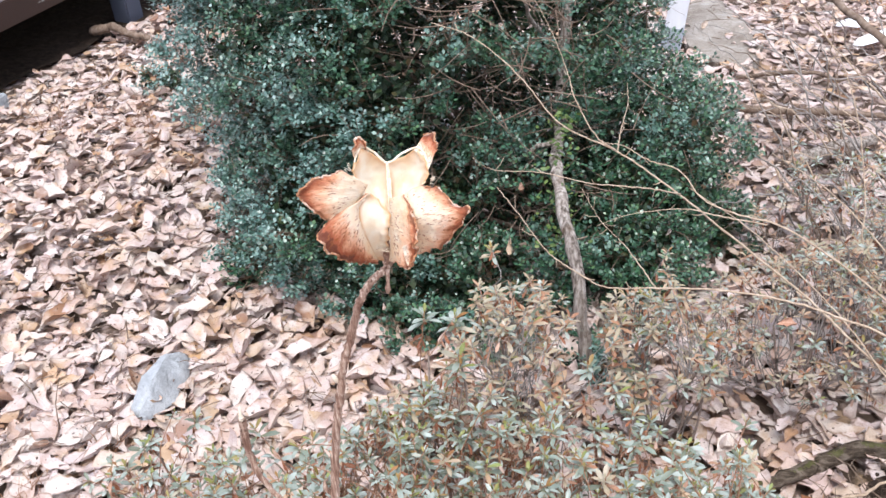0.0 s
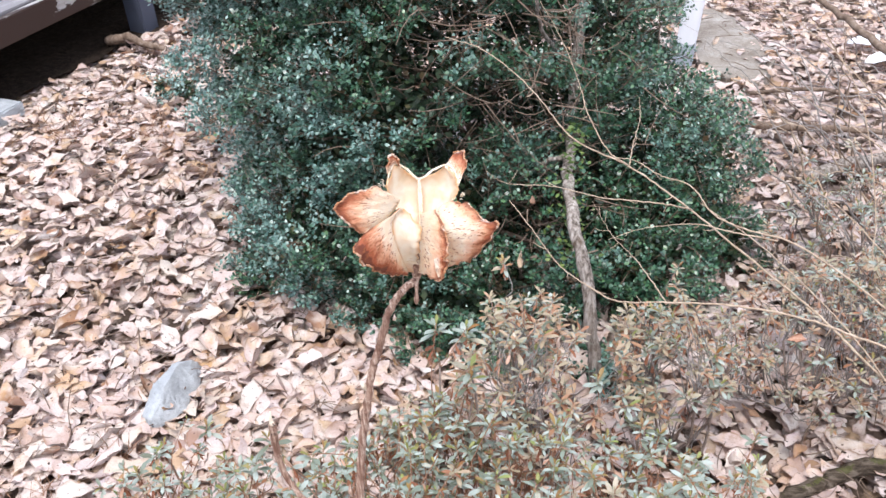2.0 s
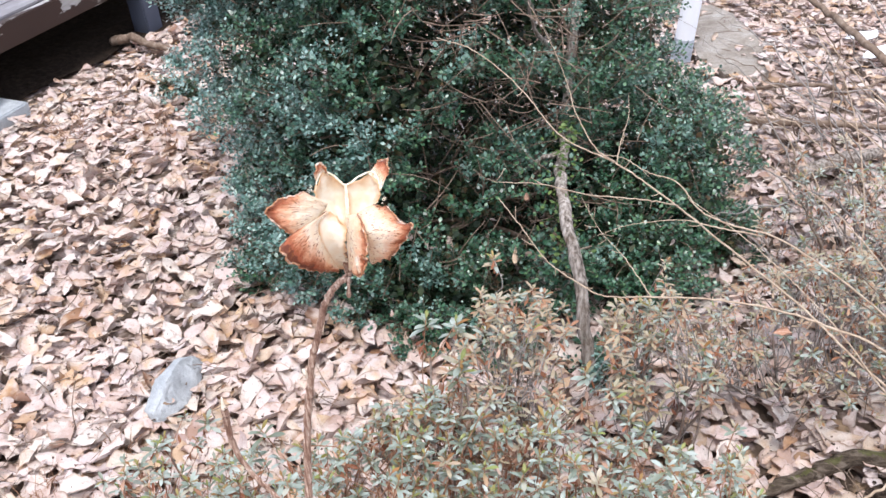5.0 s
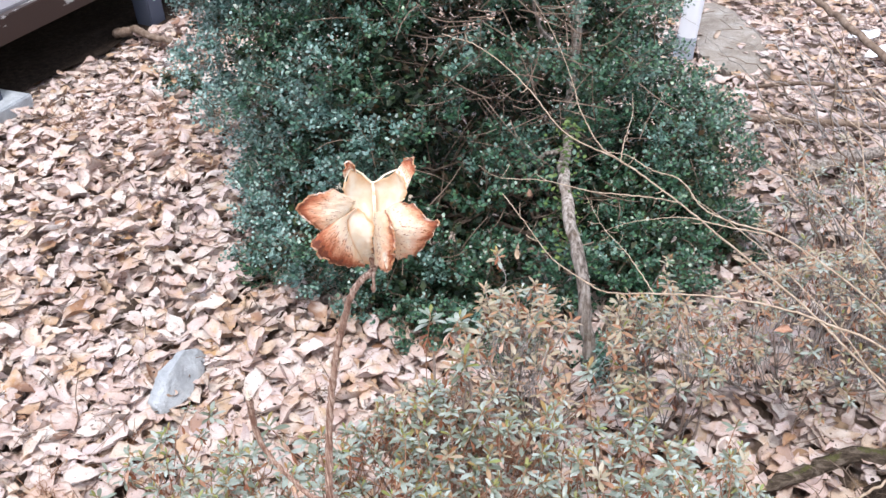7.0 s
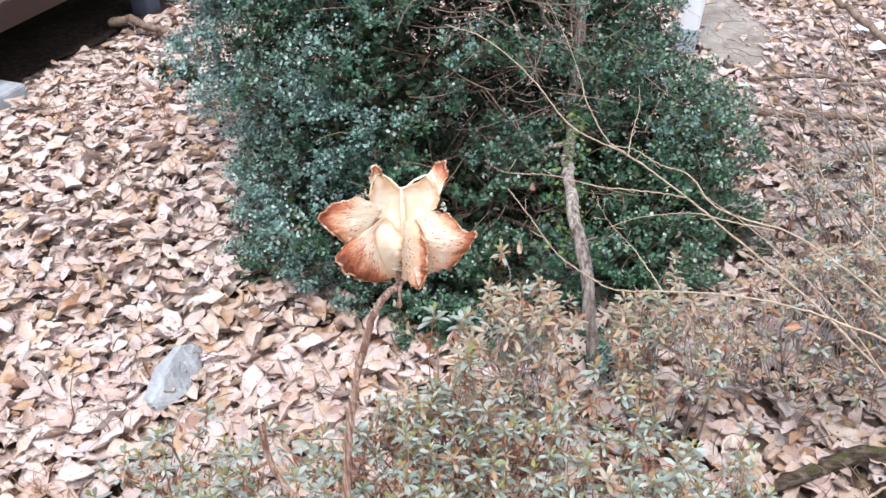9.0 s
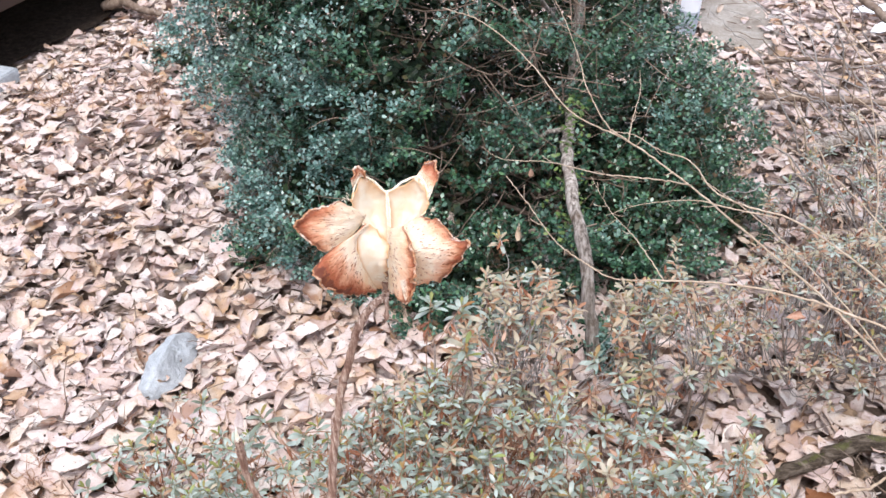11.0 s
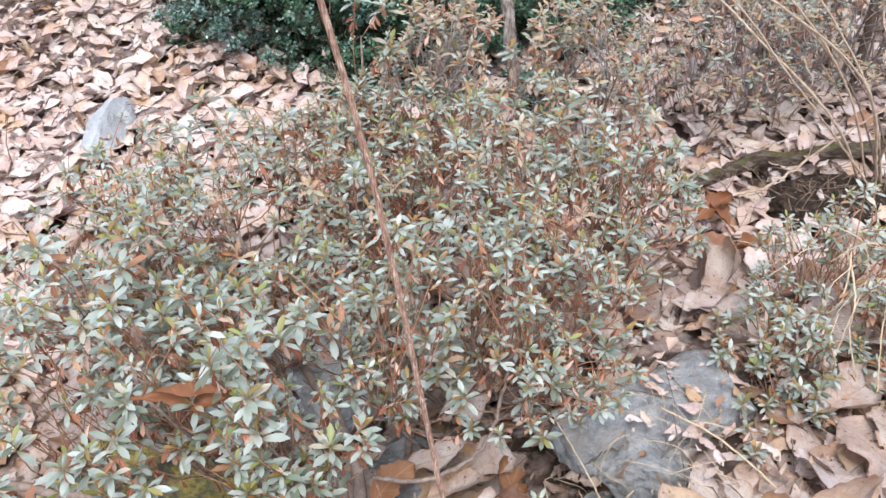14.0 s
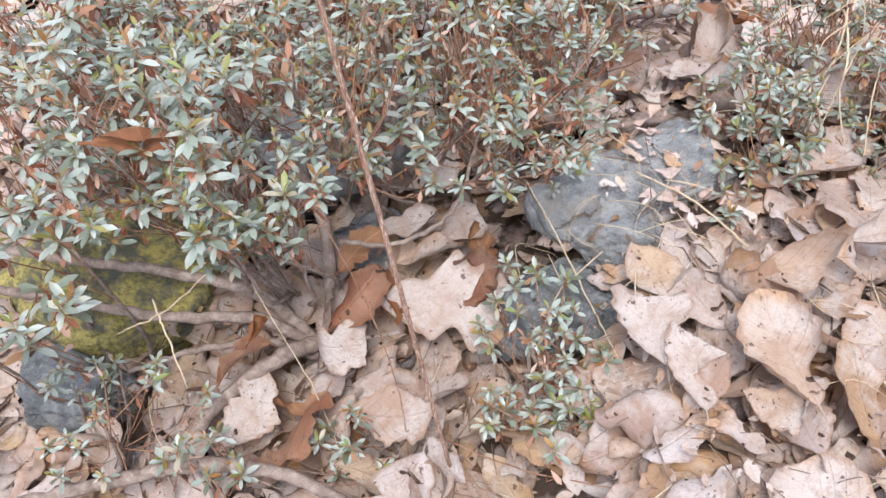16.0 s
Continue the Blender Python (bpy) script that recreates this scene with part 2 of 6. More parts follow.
TAN = [(p, (min(0.77, r * 0.99), min(0.715, g * 0.985), min(0.68, b * 1.07))) for p, (r, g, b) in TAN]
WARM = [(0.0, (0.58, 0.48, 0.41)), (0.12, (0.50, 0.36, 0.27)), (0.24, (0.64, 0.56, 0.50)), (0.38, (0.55, 0.38, 0.25)), (0.50, (0.60, 0.50, 0.43)),
        (0.62, (0.40, 0.26, 0.18)), (0.72, (0.66, 0.60, 0.56)), (0.82, (0.58, 0.40, 0.22)), (0.92, (0.27, 0.14, 0.085)), (1.0, (0.52, 0.44, 0.39))]
WARM = [(p, (r * 0.85, g * 0.84, b * 0.88)) for p, (r, g, b) in WARM]


def dead_leaf(name, by_piece, tones, bleach=0.75):
    n = Nodes(name, 0.6, 0.25)
    k = 0.095 if by_piece else 1.0
    chance = n.piece() if by_piece else n.island()
    base = n.ramp(chance, tones)
    near = tones is not TAN
    blotch = n.noise(34 * k, 5, 0.65)
    base = n.mix(base, (0.33, 0.19, 0.115), n.ramp(blotch, [(0.46 if near else 0.50, (0,)), (0.70, (0.62,))]))
    warm = n.noise(16 * k, 3, 0.5, 0.5)
    base = n.mix(base, (0.62, 0.38, 0.17) if not near else (0.56, 0.31, 0.13), n.ramp(warm, [(0.52, (0,)), (0.70, (0.6,))]))
    pale_patch = n.noise(22 * k, 4, 0.55)
    base = n.mix(base, (0.72, 0.65, 0.60) if not near else (0.56, 0.495, 0.455), n.ramp(pale_patch, [(0.46, (0,)), (0.66, (bleach,))]))
    v, off = vein(n, 9.0)
    base = n.mix(base, (0.36, 0.22, 0.14), n.math("MULTIPLY", n.math("MULTIPLY", v, n.noise(60 * k, 3)), 0.30 if not near else 0.16))
    rim = n.math("ADD", n.math("MULTIPLY", off, 2.0), n.math("MULTIPLY", n.math("SUBTRACT", n.noise(90 * k, 4), 0.5), 0.7))
    base = n.mix(base, (0.30, 0.165, 0.095), n.ramp(rim, [(0.82, (0,)), (1.08, (0.65,))]))
    holes = n.noise(75 * k, 1, 0.4)
    base = n.mix(base, (0.035, 0.022, 0.016), n.ramp(holes, [(0.735, (0,)), (0.75, (1,))]))
    spots = n.noise(150 * k, 2, 0.5)
    base = n.mix(base, (0.09, 0.05, 0.035), n.ramp(spots, [(0.665, (0,)), (0.71, (0.85,))]))
    mottle = n.noise(95 * k, 6, 0.75)
    base = n.mix(base, (0.25, 0.15, 0.10), n.ramp(mottle, [(0.50, (0,)), (0.66, (0.50 if near else 0.0,))]))
    fine = n.noise(520 * k, 3, 0.7)
    base = n.mix(base, (0.30, 0.18, 0.12), n.ramp(fine, [(0.50, (0,)), (0.74, (0.42,))]))
    grain = n.noise(160 * k, 5, 0.65)
    bump = n.math("ADD", n.math("MULTIPLY", v, 0.25 if not near else 0.35), n.math("MULTIPLY", grain, 1.0))
    return n.done(base, bump, 0.6, 0.003 if not by_piece else 0.005, thin=0.12)


M_LITTER, M_LEAF, M_BED = dead_leaf("fallen_leaf_litter", False, TAN), dead_leaf("fallen_leaf", True, WARM), dead_leaf("fallen_leaf_bed", False, WARM)


def soil():
    """Dark soil with crumbled leaves trodden into it."""
    n = Nodes("soil", 0.95, 0.1)
    c = n.ramp(n.noise(9, 8, 0.7), [(0.3, (0.06, 0.043, 0.033)), (0.55, (0.14, 0.10, 0.078)), (0.75, (0.25, 0.19, 0.15))])
    warp = n.t.nodes.new("ShaderNodeVectorMath")
    warp.operation = "ADD"
    swirl = n.t.nodes.new("ShaderNodeTexNoise")
    swirl.inputs["Scale"].default_value, swirl.inputs["Detail"].default_value = 30.0, 3.0
    n.link(n.co.outputs["Object"], swirl.inputs["Vector"])
    shift = n.t.nodes.new("ShaderNodeVectorMath")
    shift.operation = "SCALE"
    shift.inputs["Scale"].default_value = 0.05
    n.link(swirl.outputs["Color"], shift.inputs[0])
    n.link(n.co.outputs["Object"], warp.inputs[0])
    n.link(shift.outputs[0], warp.inputs[1])
    cells = n.t.nodes.new("ShaderNodeTexVoronoi")
    cells.inputs["Scale"].default_value = 24.0
    n.link(warp.outputs[0], cells.inputs["Vector"])
    one = n.t.nodes.new("ShaderNodeSeparateColor")
    n.link(cells.outputs["Color"], one.inputs[0])
    crumb = n.ramp(one.outputs[0], [(p, tuple(x * 0.9 for x in q)) for p, q in TAN])
    c = n.mix(crumb, c, n.ramp(cells.outputs["Distance"], [(0.40, (0,)), (0.62, (1,))]))
    c = n.mix(c, (0.07, 0.05, 0.037), n.ramp(n.noise(16, 6, 0.7), [(0.50, (0,)), (0.66, (0.9,))]))
    return n.done(c, n.math("ADD", n.noise(70, 8, 0.75), one.outputs[1]), 0.9, 0.012)


def bark(name, dark, mid, light, scale=60, rough=0.85, lichen=None):
    n = Nodes(name, rough, 0.2)
    c = n.ramp(n.noise(scale, 7, 0.7, 0.4), [(0.28, dark), (0.5, mid), (0.74, light)])
    if lichen:
        c = n.mix(c, lichen, n.ramp(n.noise(scale * 0.35, 5, 0.7), [(0.55, (0,)), (0.66, (0.75,))]))
    return n.done(c, n.noise(scale * 4, 6, 0.75, stretch=(1, 1, 0.25)), 0.6, 0.0012)


def green_leaf(name, ramp, rough, spec, thin, coat=0.0, foot=None):
    n = Nodes(name, rough, spec)
    c = n.ramp(n.island(), ramp)
    c = n.mix(c, ramp[0][1], n.ramp(n.noise(35, 3), [(0.45, (0,)), (0.75, (0.5,))]))
    v, off = vein(n, 5.0)
    c = n.mix(c, tuple(min(1, x * 1.5 + 0.03) for x in ramp[-1][1]), n.math("MULTIPLY", v, 0.3))
    if foot:
        # the narrow foot of the blade keeps its olive colour
        u, across = n.uv()
        c = n.mix(c, foot, n.ramp(u, [(0.12, (0.8,)), (0.42, (0,))]))
    n.b.inputs["Coat Weight"].default_value, n.b.inputs["Coat Roughness"].default_value = coat, 0.33
    return n.done(c, n.noise(400, 2), 0.15, 0.0006, thin=thin)


M_SOIL = soil()


def boxwood_leaf():
    """Dark glossy leaves; sky sheen is painted on whole shoots in pale blue-grey."""
    n = Nodes("boxwood_leaf", 0.42, 0.5)
    c = n.ramp(n.island(), [(0.0, (0.010, 0.046, 0.026)), (0.35, (0.021, 0.080, 0.040)), (0.75, (0.050, 0.142, 0.072)), (1.0, (0.10, 0.20, 0.08))])
    sky_sheen = n.ramp(n.island(), [(0.0, (0.04, 0.12, 0.10)), (0.5, (0.16, 0.29, 0.26)), (0.8, (0.34, 0.49, 0.47)), (1.0, (0.52, 0.66, 0.66))])
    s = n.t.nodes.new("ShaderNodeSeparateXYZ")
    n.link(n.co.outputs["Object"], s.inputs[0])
    # painted sky sheen: patchy, stronger towards the left of the bush
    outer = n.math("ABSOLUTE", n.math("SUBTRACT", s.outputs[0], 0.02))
    sheen_mask = n.math("ADD", n.noise(7.5, 4, 0.65), n.math("SUBTRACT", n.math("MULTIPLY", outer, 0.10), n.math("ADD", n.math("MULTIPLY", s.outputs[0], 0.15), 0.04)))
    c = n.mix(c, sky_sheen, n.ramp(sheen_mask, [(0.48, (0,)), (0.64, (0.72,))]))
    v, off = vein(n, 5.0)
    c = n.mix(c, (0.20, 0.30, 0.18), n.math("MULTIPLY", v, 0.2))
    n.b.inputs["Coat Weight"].default_value, n.b.inputs["Coat Roughness"].default_value = 1.0, 0.36
    return n.done(c, n.noise(400, 2), 0.15, 0.0006, thin=0.08)


M_BOX = boxwood_leaf()
# darker copy of the boxwood leaf: inner shade as colour, a few brown leaves
M_BOXSHADE = green_leaf("boxwood_shaded_inner_leaf", [(0.0, (0.014, 0.034, 0.018)), (0.5, (0.025, 0.055, 0.028)), (0.85, (0.045, 0.08, 0.03)), (1.0, (0.14, 0.08, 0.04))], 0.5, 0.4, 0.05)
M_AZ = green_leaf("azalea_leaf", [(0.0, (0.11, 0.135, 0.085)), (0.22, (0.245, 0.31, 0.245)), (0.58, (0.40, 0.47, 0.415)), (0.90, (0.53, 0.60, 0.55)), (0.95, (0.50, 0.44, 0.31)), (0.98, (0.46, 0.25, 0.12)), (1.0, (0.38, 0.16, 0.07))], 0.45, 0.5, 0.32, coat=0.7, foot=(0.17, 0.155, 0.055))
M_AZBROWN = green_leaf("azalea_bronzed_leaf", [(0.0, (0.33, 0.13, 0.06)), (0.18, (0.49, 0.28, 0.165)), (0.38, (0.51, 0.40, 0.28)), (0.72, (0.375, 0.35, 0.23)), (1.0, (0.56, 0.49, 0.385))], 0.5, 0.45, 0.30, coat=0.4)
M_AZYOUNG = green_leaf("azalea_bud_leaf", [(0.0, (0.24, 0.10, 0.03)), (0.35, (0.16, 0.18, 0.04)), (0.7, (0.24, 0.29, 0.09)), (1.0, (0.32, 0.15, 0.05))], 0.45, 0.5, 0.12)
M_AZDEAD = green_leaf("azalea_dead_leaf", [(0.0, (0.20, 0.06, 0.028)), (0.42, (0.40, 0.155, 0.075)), (0.68, (0.62, 0.38, 0.27)), (1.0, (0.78, 0.63, 0.54))], 0.6, 0.3, 0.28)
M_AZSTEM = bark("azalea_bark", (0.115, 0.082, 0.064), (0.255, 0.195, 0.16), (0.43, 0.36, 0.315), 90)
M_TWIGRED = bark("young_azalea_twig", (0.15, 0.072, 0.044), (0.31, 0.165, 0.10), (0.46, 0.31, 0.23), 140)
M_TWIG = bark("pale_twig", (0.25, 0.168, 0.115), (0.44, 0.335, 0.245), (0.61, 0.505, 0.40), 110)
M_TWIGDARK = bark("dark_branch", (0.09, 0.06, 0.045), (0.19, 0.135, 0.10), (0.34, 0.27, 0.22), 70)
M_TWIGGREY = bark("grey_twig", (0.15, 0.13, 0.12), (0.29, 0.26, 0.24), (0.44, 0.41, 0.38), 80)


def furrowed_bark():
    """Grey bark split into long narrow strips."""
    n = Nodes("furrowed_bark", 0.9, 0.15)
    strips = n.noise(170, 5, 0.65, 0.5, stretch=(1, 1, 0.07))
    c = n.ramp(strips, [(0.34, (0.075, 0.058, 0.048)), (0.46, (0.25, 0.21, 0.18)), (0.58, (0.42, 0.37, 0.33)), (0.74, (0.60, 0.55, 0.50))])
    c = n.mix(c, (0.13, 0.085, 0.055), n.ramp(n.noise(28, 5, 0.7), [(0.52, (0,)), (0.68, (0.7,))]))
    c = n.mix(c, (0.36, 0.37, 0.31), n.ramp(n.noise(40, 5, 0.7), [(0.58, (0,)), (0.68, (0.5,))]))
    return n.done(c, strips, 1.0, 0.006)


M_TRUNK = furrowed_bark()


def mossy_bark():
    n = Nodes("mossy_bark", 0.9, 0.15)
    c = n.ramp(n.noise(110, 7, 0.7, 0.4, stretch=(0.3, 1, 1)), [(0.32, (0.025, 0.018, 0.013)), (0.48, (0.10, 0.075, 0.055)), (0.66, (0.27, 0.22, 0.175))])
    g = n.t.nodes.new("ShaderNodeNewGeometry")
    s = n.t.nodes.new("ShaderNodeSeparateXYZ")
    n.link(g.outputs["Normal"], s.inputs[0])
    up = n.math("ADD", s.outputs[2], n.math("MULTIPLY", n.math("SUBTRACT", n.noise(45, 6, 0.7), 0.5), 1.6))
    c = n.mix(c, n.ramp(n.noise(160, 4), [(0.3, (0.055, 0.06, 0.018)), (0.7, (0.15, 0.15, 0.05))]), n.ramp(up, [(0.98, (0,)), (1.3, (0.75,))]))
    return n.done(c, n.noise(130, 7, 0.8), 1.0, 0.006)


M_MOSSLOG = mossy_bark()
M_STRAW = bark("straw", (0.36, 0.26, 0.16), (0.54, 0.43, 0.30), (0.70, 0.59, 0.44), 130)


def stone(name, a, b, c, scale, moss=None, stain=None):
    n = Nodes(name, 0.8, 0.3)
    col = n.ramp(n.noise(scale, 8, 0.7, 0.6), [(0.3, a), (0.5, b), (0.7, c)])
    col = n.mix(col, c, n.ramp(n.noise(scale * 6, 4, 0.8), [(0.55, (0,)), (0.72, (0.6,))]))
    col = n.mix(col, a, n.ramp(n.noise(scale * 2.3, 6, 0.8, 2.0, stretch=(1, 3, 1)), [(0.47, (0,)), (0.5, (0.6,)), (0.53, (0,))]))
    col = n.mix(col, tuple(x * 0.45 for x in a), n.ramp(n.noise(scale * 9, 5, 0.8), [(0.56, (0,)), (0.70, (0.6,))]))
    col = n.mix(col, tuple(min(0.8, x * 1.25) for x in c), n.ramp(n.noise(scale * 14, 4, 0.8), [(0.60, (0,)), (0.70, (0.7,))]))
    if stain:
        col = n.mix(col, stain, n.ramp(n.noise(scale * 0.8, 6, 0.75), [(0.48, (0,)), (0.66, (0.7,))]))
    if moss:
        tuft = n.ramp(n.noise(scale * 9, 5, 0.75), [(0.32, tuple(x * 0.3 for x in moss)), (0.52, moss), (0.72, tuple(x * 1.35 for x in moss))])
        col = n.mix(col, tuft, n.ramp(n.noise(scale * 1.6, 6, 0.7), [(0.42, (0,)), (0.56, (0.92,))]))
        return n.done(col, n.noise(scale * 8, 8, 0.8), 1.0, 0.012)
    return n.done(col, n.noise(scale * 4, 9, 0.78), 0.9, 0.008)


M_ROCK = stone("grey_rock", (0.155, 0.162, 0.168), (0.375, 0.385, 0.39), (0.60, 0.61, 0.61), 30, stain=(0.34, 0.29, 0.23))
M_ROCKMOSS = stone("mossy_rock", (0.10, 0.10, 0.075), (0.19, 0.19, 0.15), (0.28, 0.28, 0.22), 16, moss=(0.72, 0.61, 0.20))
M_PALESTONE = stone("pale_stone", (0.34, 0.36, 0.38), (0.50, 0.525, 0.55), (0.66, 0.69, 0.71), 24)
M_DARKROCK = stone("dark_grey_rock", (0.075, 0.08, 0.085), (0.21, 0.22, 0.225), (0.46, 0.47, 0.47), 26, stain=(0.20, 0.19, 0.13))
M_LIGHTROCK = stone("light_grey_rock", (0.30, 0.31, 0.315), (0.50, 0.51, 0.51), (0.68, 0.69, 0.69), 30)
M_CONCRETE = stone("weathered_concrete", (0.17, 0.135, 0.105), (0.30, 0.26, 0.22), (0.46, 0.43, 0.39), 9)


def paint(name, coat, wood, grey, amount=0.5, scale=9.0):
    n = Nodes(name, 0.6, 0.35)
    under = n.ramp(n.noise(30, 6, 0.7, stretch=(1, 0.12, 1)), [(0.3, wood), (0.7, grey)])
    flake = n.ramp(n.noise(scale, 7, 0.62, stretch=(1, 0.4, 1)), [(amount, (0,)), (amount + 0.02, (1,))])
    return n.done(n.mix(coat, under, flake), n.math("SUBTRACT", 1.0, flake), 0.6, 0.002)


M_FASCIA = paint("peeling_brown_paint", (0.034, 0.017, 0.012), (0.20, 0.17, 0.15), (0.42, 0.41, 0.41), 0.56, 12.0)
M_BOARD = paint("weathered_board", (0.19, 0.175, 0.185), (0.14, 0.125, 0.13), (0.26, 0.25, 0.26), 0.5)
M_BLUEPOST = paint("grey_blue_metal", (0.06, 0.068, 0.095), (0.08, 0.077, 0.09), (0.15, 0.145, 0.165), 0.62)
M_WHITE = paint("whitewashed_post", (0.82, 0.84, 0.88), (0.62, 0.65, 0.70), (0.74, 0.77, 0.82), 0.62, 11.0)
M_GREYWHITE = paint("grey_blue_whitewash", (0.40, 0.44, 0.50), (0.30, 0.33, 0.38), (0.52, 0.56, 0.62), 0.52, 12.0)
M_PAPER = paint("white_plastic", (0.85, 0.86, 0.88), (0.75, 0.75, 0.76), (0.8, 0.8, 0.8), 0.7)
# near black: the shade below the deck is put into this colour
M_SHADEBOARD = paint("deck_shade_board", (0.010, 0.008, 0.007), (0.016, 0.012, 0.01), (0.02, 0.017, 0.015), 0.6)

M_CLIMBER = green_leaf("climber_leaf", [(0.0, (0.05, 0.09, 0.025)), (0.6, (0.10, 0.16, 0.04)), (1.0, (0.17, 0.21, 0.06))], 0.5, 0.4, 0.1)
# earth under the platform, darkened to stand in for the deck's shade
M_SHADEEARTH = stone("humus", (0.012, 0.009, 0.007), (0.032, 0.023, 0.018), (0.085, 0.062, 0.047), 60)

M_PEAT = stone("peat", (0.022, 0.016, 0.012), (0.065, 0.047, 0.036), (0.17, 0.125, 0.095), 70)
for dull in (M_PEAT, M_SHADEEARTH, M_SHADEBOARD):
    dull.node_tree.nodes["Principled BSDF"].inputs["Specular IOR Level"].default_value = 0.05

# ---- ground ----
def ground_sheet():
    """One sheet to the horizon, fine near the walk and coarse far off."""
    def axis(lo, hi, step):
        inner = np.arange(lo, hi + 1e-6, step)
        far = np.array([0.25, 0.6, 1.2, 2.5, 5, 10, 20, 40, 80, 160, 320])
        return np.concatenate([lo - far[::-1], inner, hi + far])
    xs, ys = axis(-2.4, 1.6, 0.045), axis(-0.6, 4.0, 0.045)
    v = [(x, y, height(x, y)) for y in ys for x in xs]
    w = len(xs)
    f = [(j * w + i, j * w + i + 1, (j + 1) * w + i + 1, (j + 1) * w + i) for j in range(len(ys) - 1) for i in range(w - 1)]
    me = mesh_of("ground", v, f)
    me.materials.append(M_SOIL)
    return tagged(new("ground", me), "dark brown soil under a thick bed of fallen leaves", "ground", kind="structure")


ground = ground_sheet()


# ---- rocks ----
def rock(name, at, size, material, label, seed, flat=0.5, group="", tilt=(0, 0, 0), cuts=7, rough=1.0):
    """A broken, angular stone: a ball cut by planes, then roughened."""
    r = random.Random(seed)
    bm = bmesh.new()
    bmesh.ops.create_icosphere(bm, subdivisions=5, radius=1.0)
    planes = []
    for i in range(cuts):
        d = Vector((r.gauss(0, 1), r.gauss(0, 1), r.gauss(0, 0.8))).normalized()
        planes.append((d, r.uniform(0.45, 0.8) * (1 if rough > 0.9 else 0.78)))
    planes.append((Vector((r.uniform(-0.15, 0.15), r.uniform(-0.15, 0.15), 1)).normalized(), flat))
    for v in bm.verts:
        p = v.co.copy()
        for d, k in planes:
            over = p.dot(d) - k
            if over > 0:
                p -= d * over * 0.93
        q = p + Vector((seed, 0, 0))
        bed = q.z * 5.0 + q.x * 1.2 + 0.7 * noise.noise(q * 1.7)
        layer = 0.02 * abs(noise.noise(Vector((q.x * 1.5 + q.z * 7, q.y * 1.2, q.z * 9)))) + 0.035 * (bed - math.floor(bed)) ** 2
        p += rough * p.normalized() * (0.08 * noise.noise(q * 2.5) + 0.05 * noise.noise(q * 6) + 0.03 * noise.noise(q * 15) - layer)
        v.co = Vector((p.x * size[0], p.y * size[1], p.z * size[2]))
    me = bpy.data.meshes.new(name)
    bm.to_mesh(me)
    bm.free()
    me.polygons.foreach_set("use_smooth", np.full(len(me.polygons), False))
    me.materials.append(material)
    ob = new(name, me)
    ob.matrix_world = pose(*at, *tilt)
    return tagged(ob, label, "rock", group)


rock("rock", (0.335, 0.475, 0.098), (0.140, 0.120, 0.085), M_ROCK, "flat grey rock with fine cracks among dead leaves", 3, 0.50, "rocks in the bank", (9, -3, 20), 9, 0.6)
rock("rock", (0.240, 0.335, 0.055), (0.085, 0.088, 0.100), M_DARKROCK, "dark grey broken rock half under leaves", 8, 0.75, "rocks in the bank", (0, 10, 50))
rock("rock", (0.345, 0.355, 0.095), (0.06, 0.05, 0.055), M_ROCK, "small grey rock under oak leaves", 21, 0.6, "rocks in the bank")
rock("rock", (0.315, 0.42, 0.085), (0.085, 0.06, 0.075), M_ROCK, "grey rock ledge with flaking faces", 14, 0.6, "rocks in the bank", (0, 6, -15))
rock("rock", (-0.30, 0.25, 0.035), (0.09, 0.05, 0.06), M_DARKROCK, "grey-green rock below azalea branches", 5, 0.7, "rocks in the bank", (0, 0, 15))
rock("rock", (-0.31, 0.38, 0.05), (0.145, 0.10, 0.13), M_ROCKMOSS, "rock covered with yellow-green moss below the azalea", 30, 0.7, "rocks in the bank")
rock("rock", (-0.05, 0.56, 0.07), (0.14, 0.09, 0.12), M_LIGHTROCK, "pale grey rock behind azalea stems", 12, 0.6, "rocks in the bank", (0, 0, 40))
rock("rock", (0.0, 0.45, 0.0), (0.10, 0.07, 0.08), M_ROCK, "grey rock half buried under the azalea", 41, 0.6, "rocks in the bank")
rock("rock", (0.43, 0.68, 0.05), (0.06, 0.045, 0.045), M_ROCK, "small grey stone lying in dead leaves", 52, 0.6, "rocks in the bank")


def pale_stone():
    """A split stone with flat faces and a narrow end."""
    bm = bmesh.new()
    for p in ((-30, -90, 0), (20, -95, 0), (46, -20, 0), (40, 50, 0), (14, 104, 0), (-26, 62, 0), (-38, -20, 0), (-20, -74, 34), (8, -78, 28), (18, -20, 62),
              (15, 52, 66), (9, 94, 40), (-15, 56, 54), (-22, -10, 57)):
        bm.verts.new(Vector(p) / 1220)
    bmesh.ops.convex_hull(bm, input=list(bm.verts))
    bmesh.ops.subdivide_edges(bm, edges=list(bm.edges), cuts=7, use_grid_fill=True)
    for v in bm.verts:
        q = v.co * 1000
        v.co += Vector((noise.noise(q * 0.03), noise.noise(q * 0.03 + Vector((7, 0, 0))), noise.noise(q * 0.03 + Vector((0, 7, 0))))) * 0.005
        v.co += Vector((noise.noise(q * 0.12), noise.noise(q * 0.12 + Vector((7, 0, 0))), noise.noise(q * 0.12 + Vector((0, 7, 0))))) * 0.0016
    me = bpy.data.meshes.new("stone")
    bm.to_mesh(me)
    bm.free()
    me.materials.append(M_PALESTONE)
    ob = new("stone", me)
    ob.matrix_world = pose(-0.570, 1.208, 0.022, 4, -10, -14)
    tagged(ob, "pale blue-grey split stone lying on dead leaves", "rock")


pale_stone()


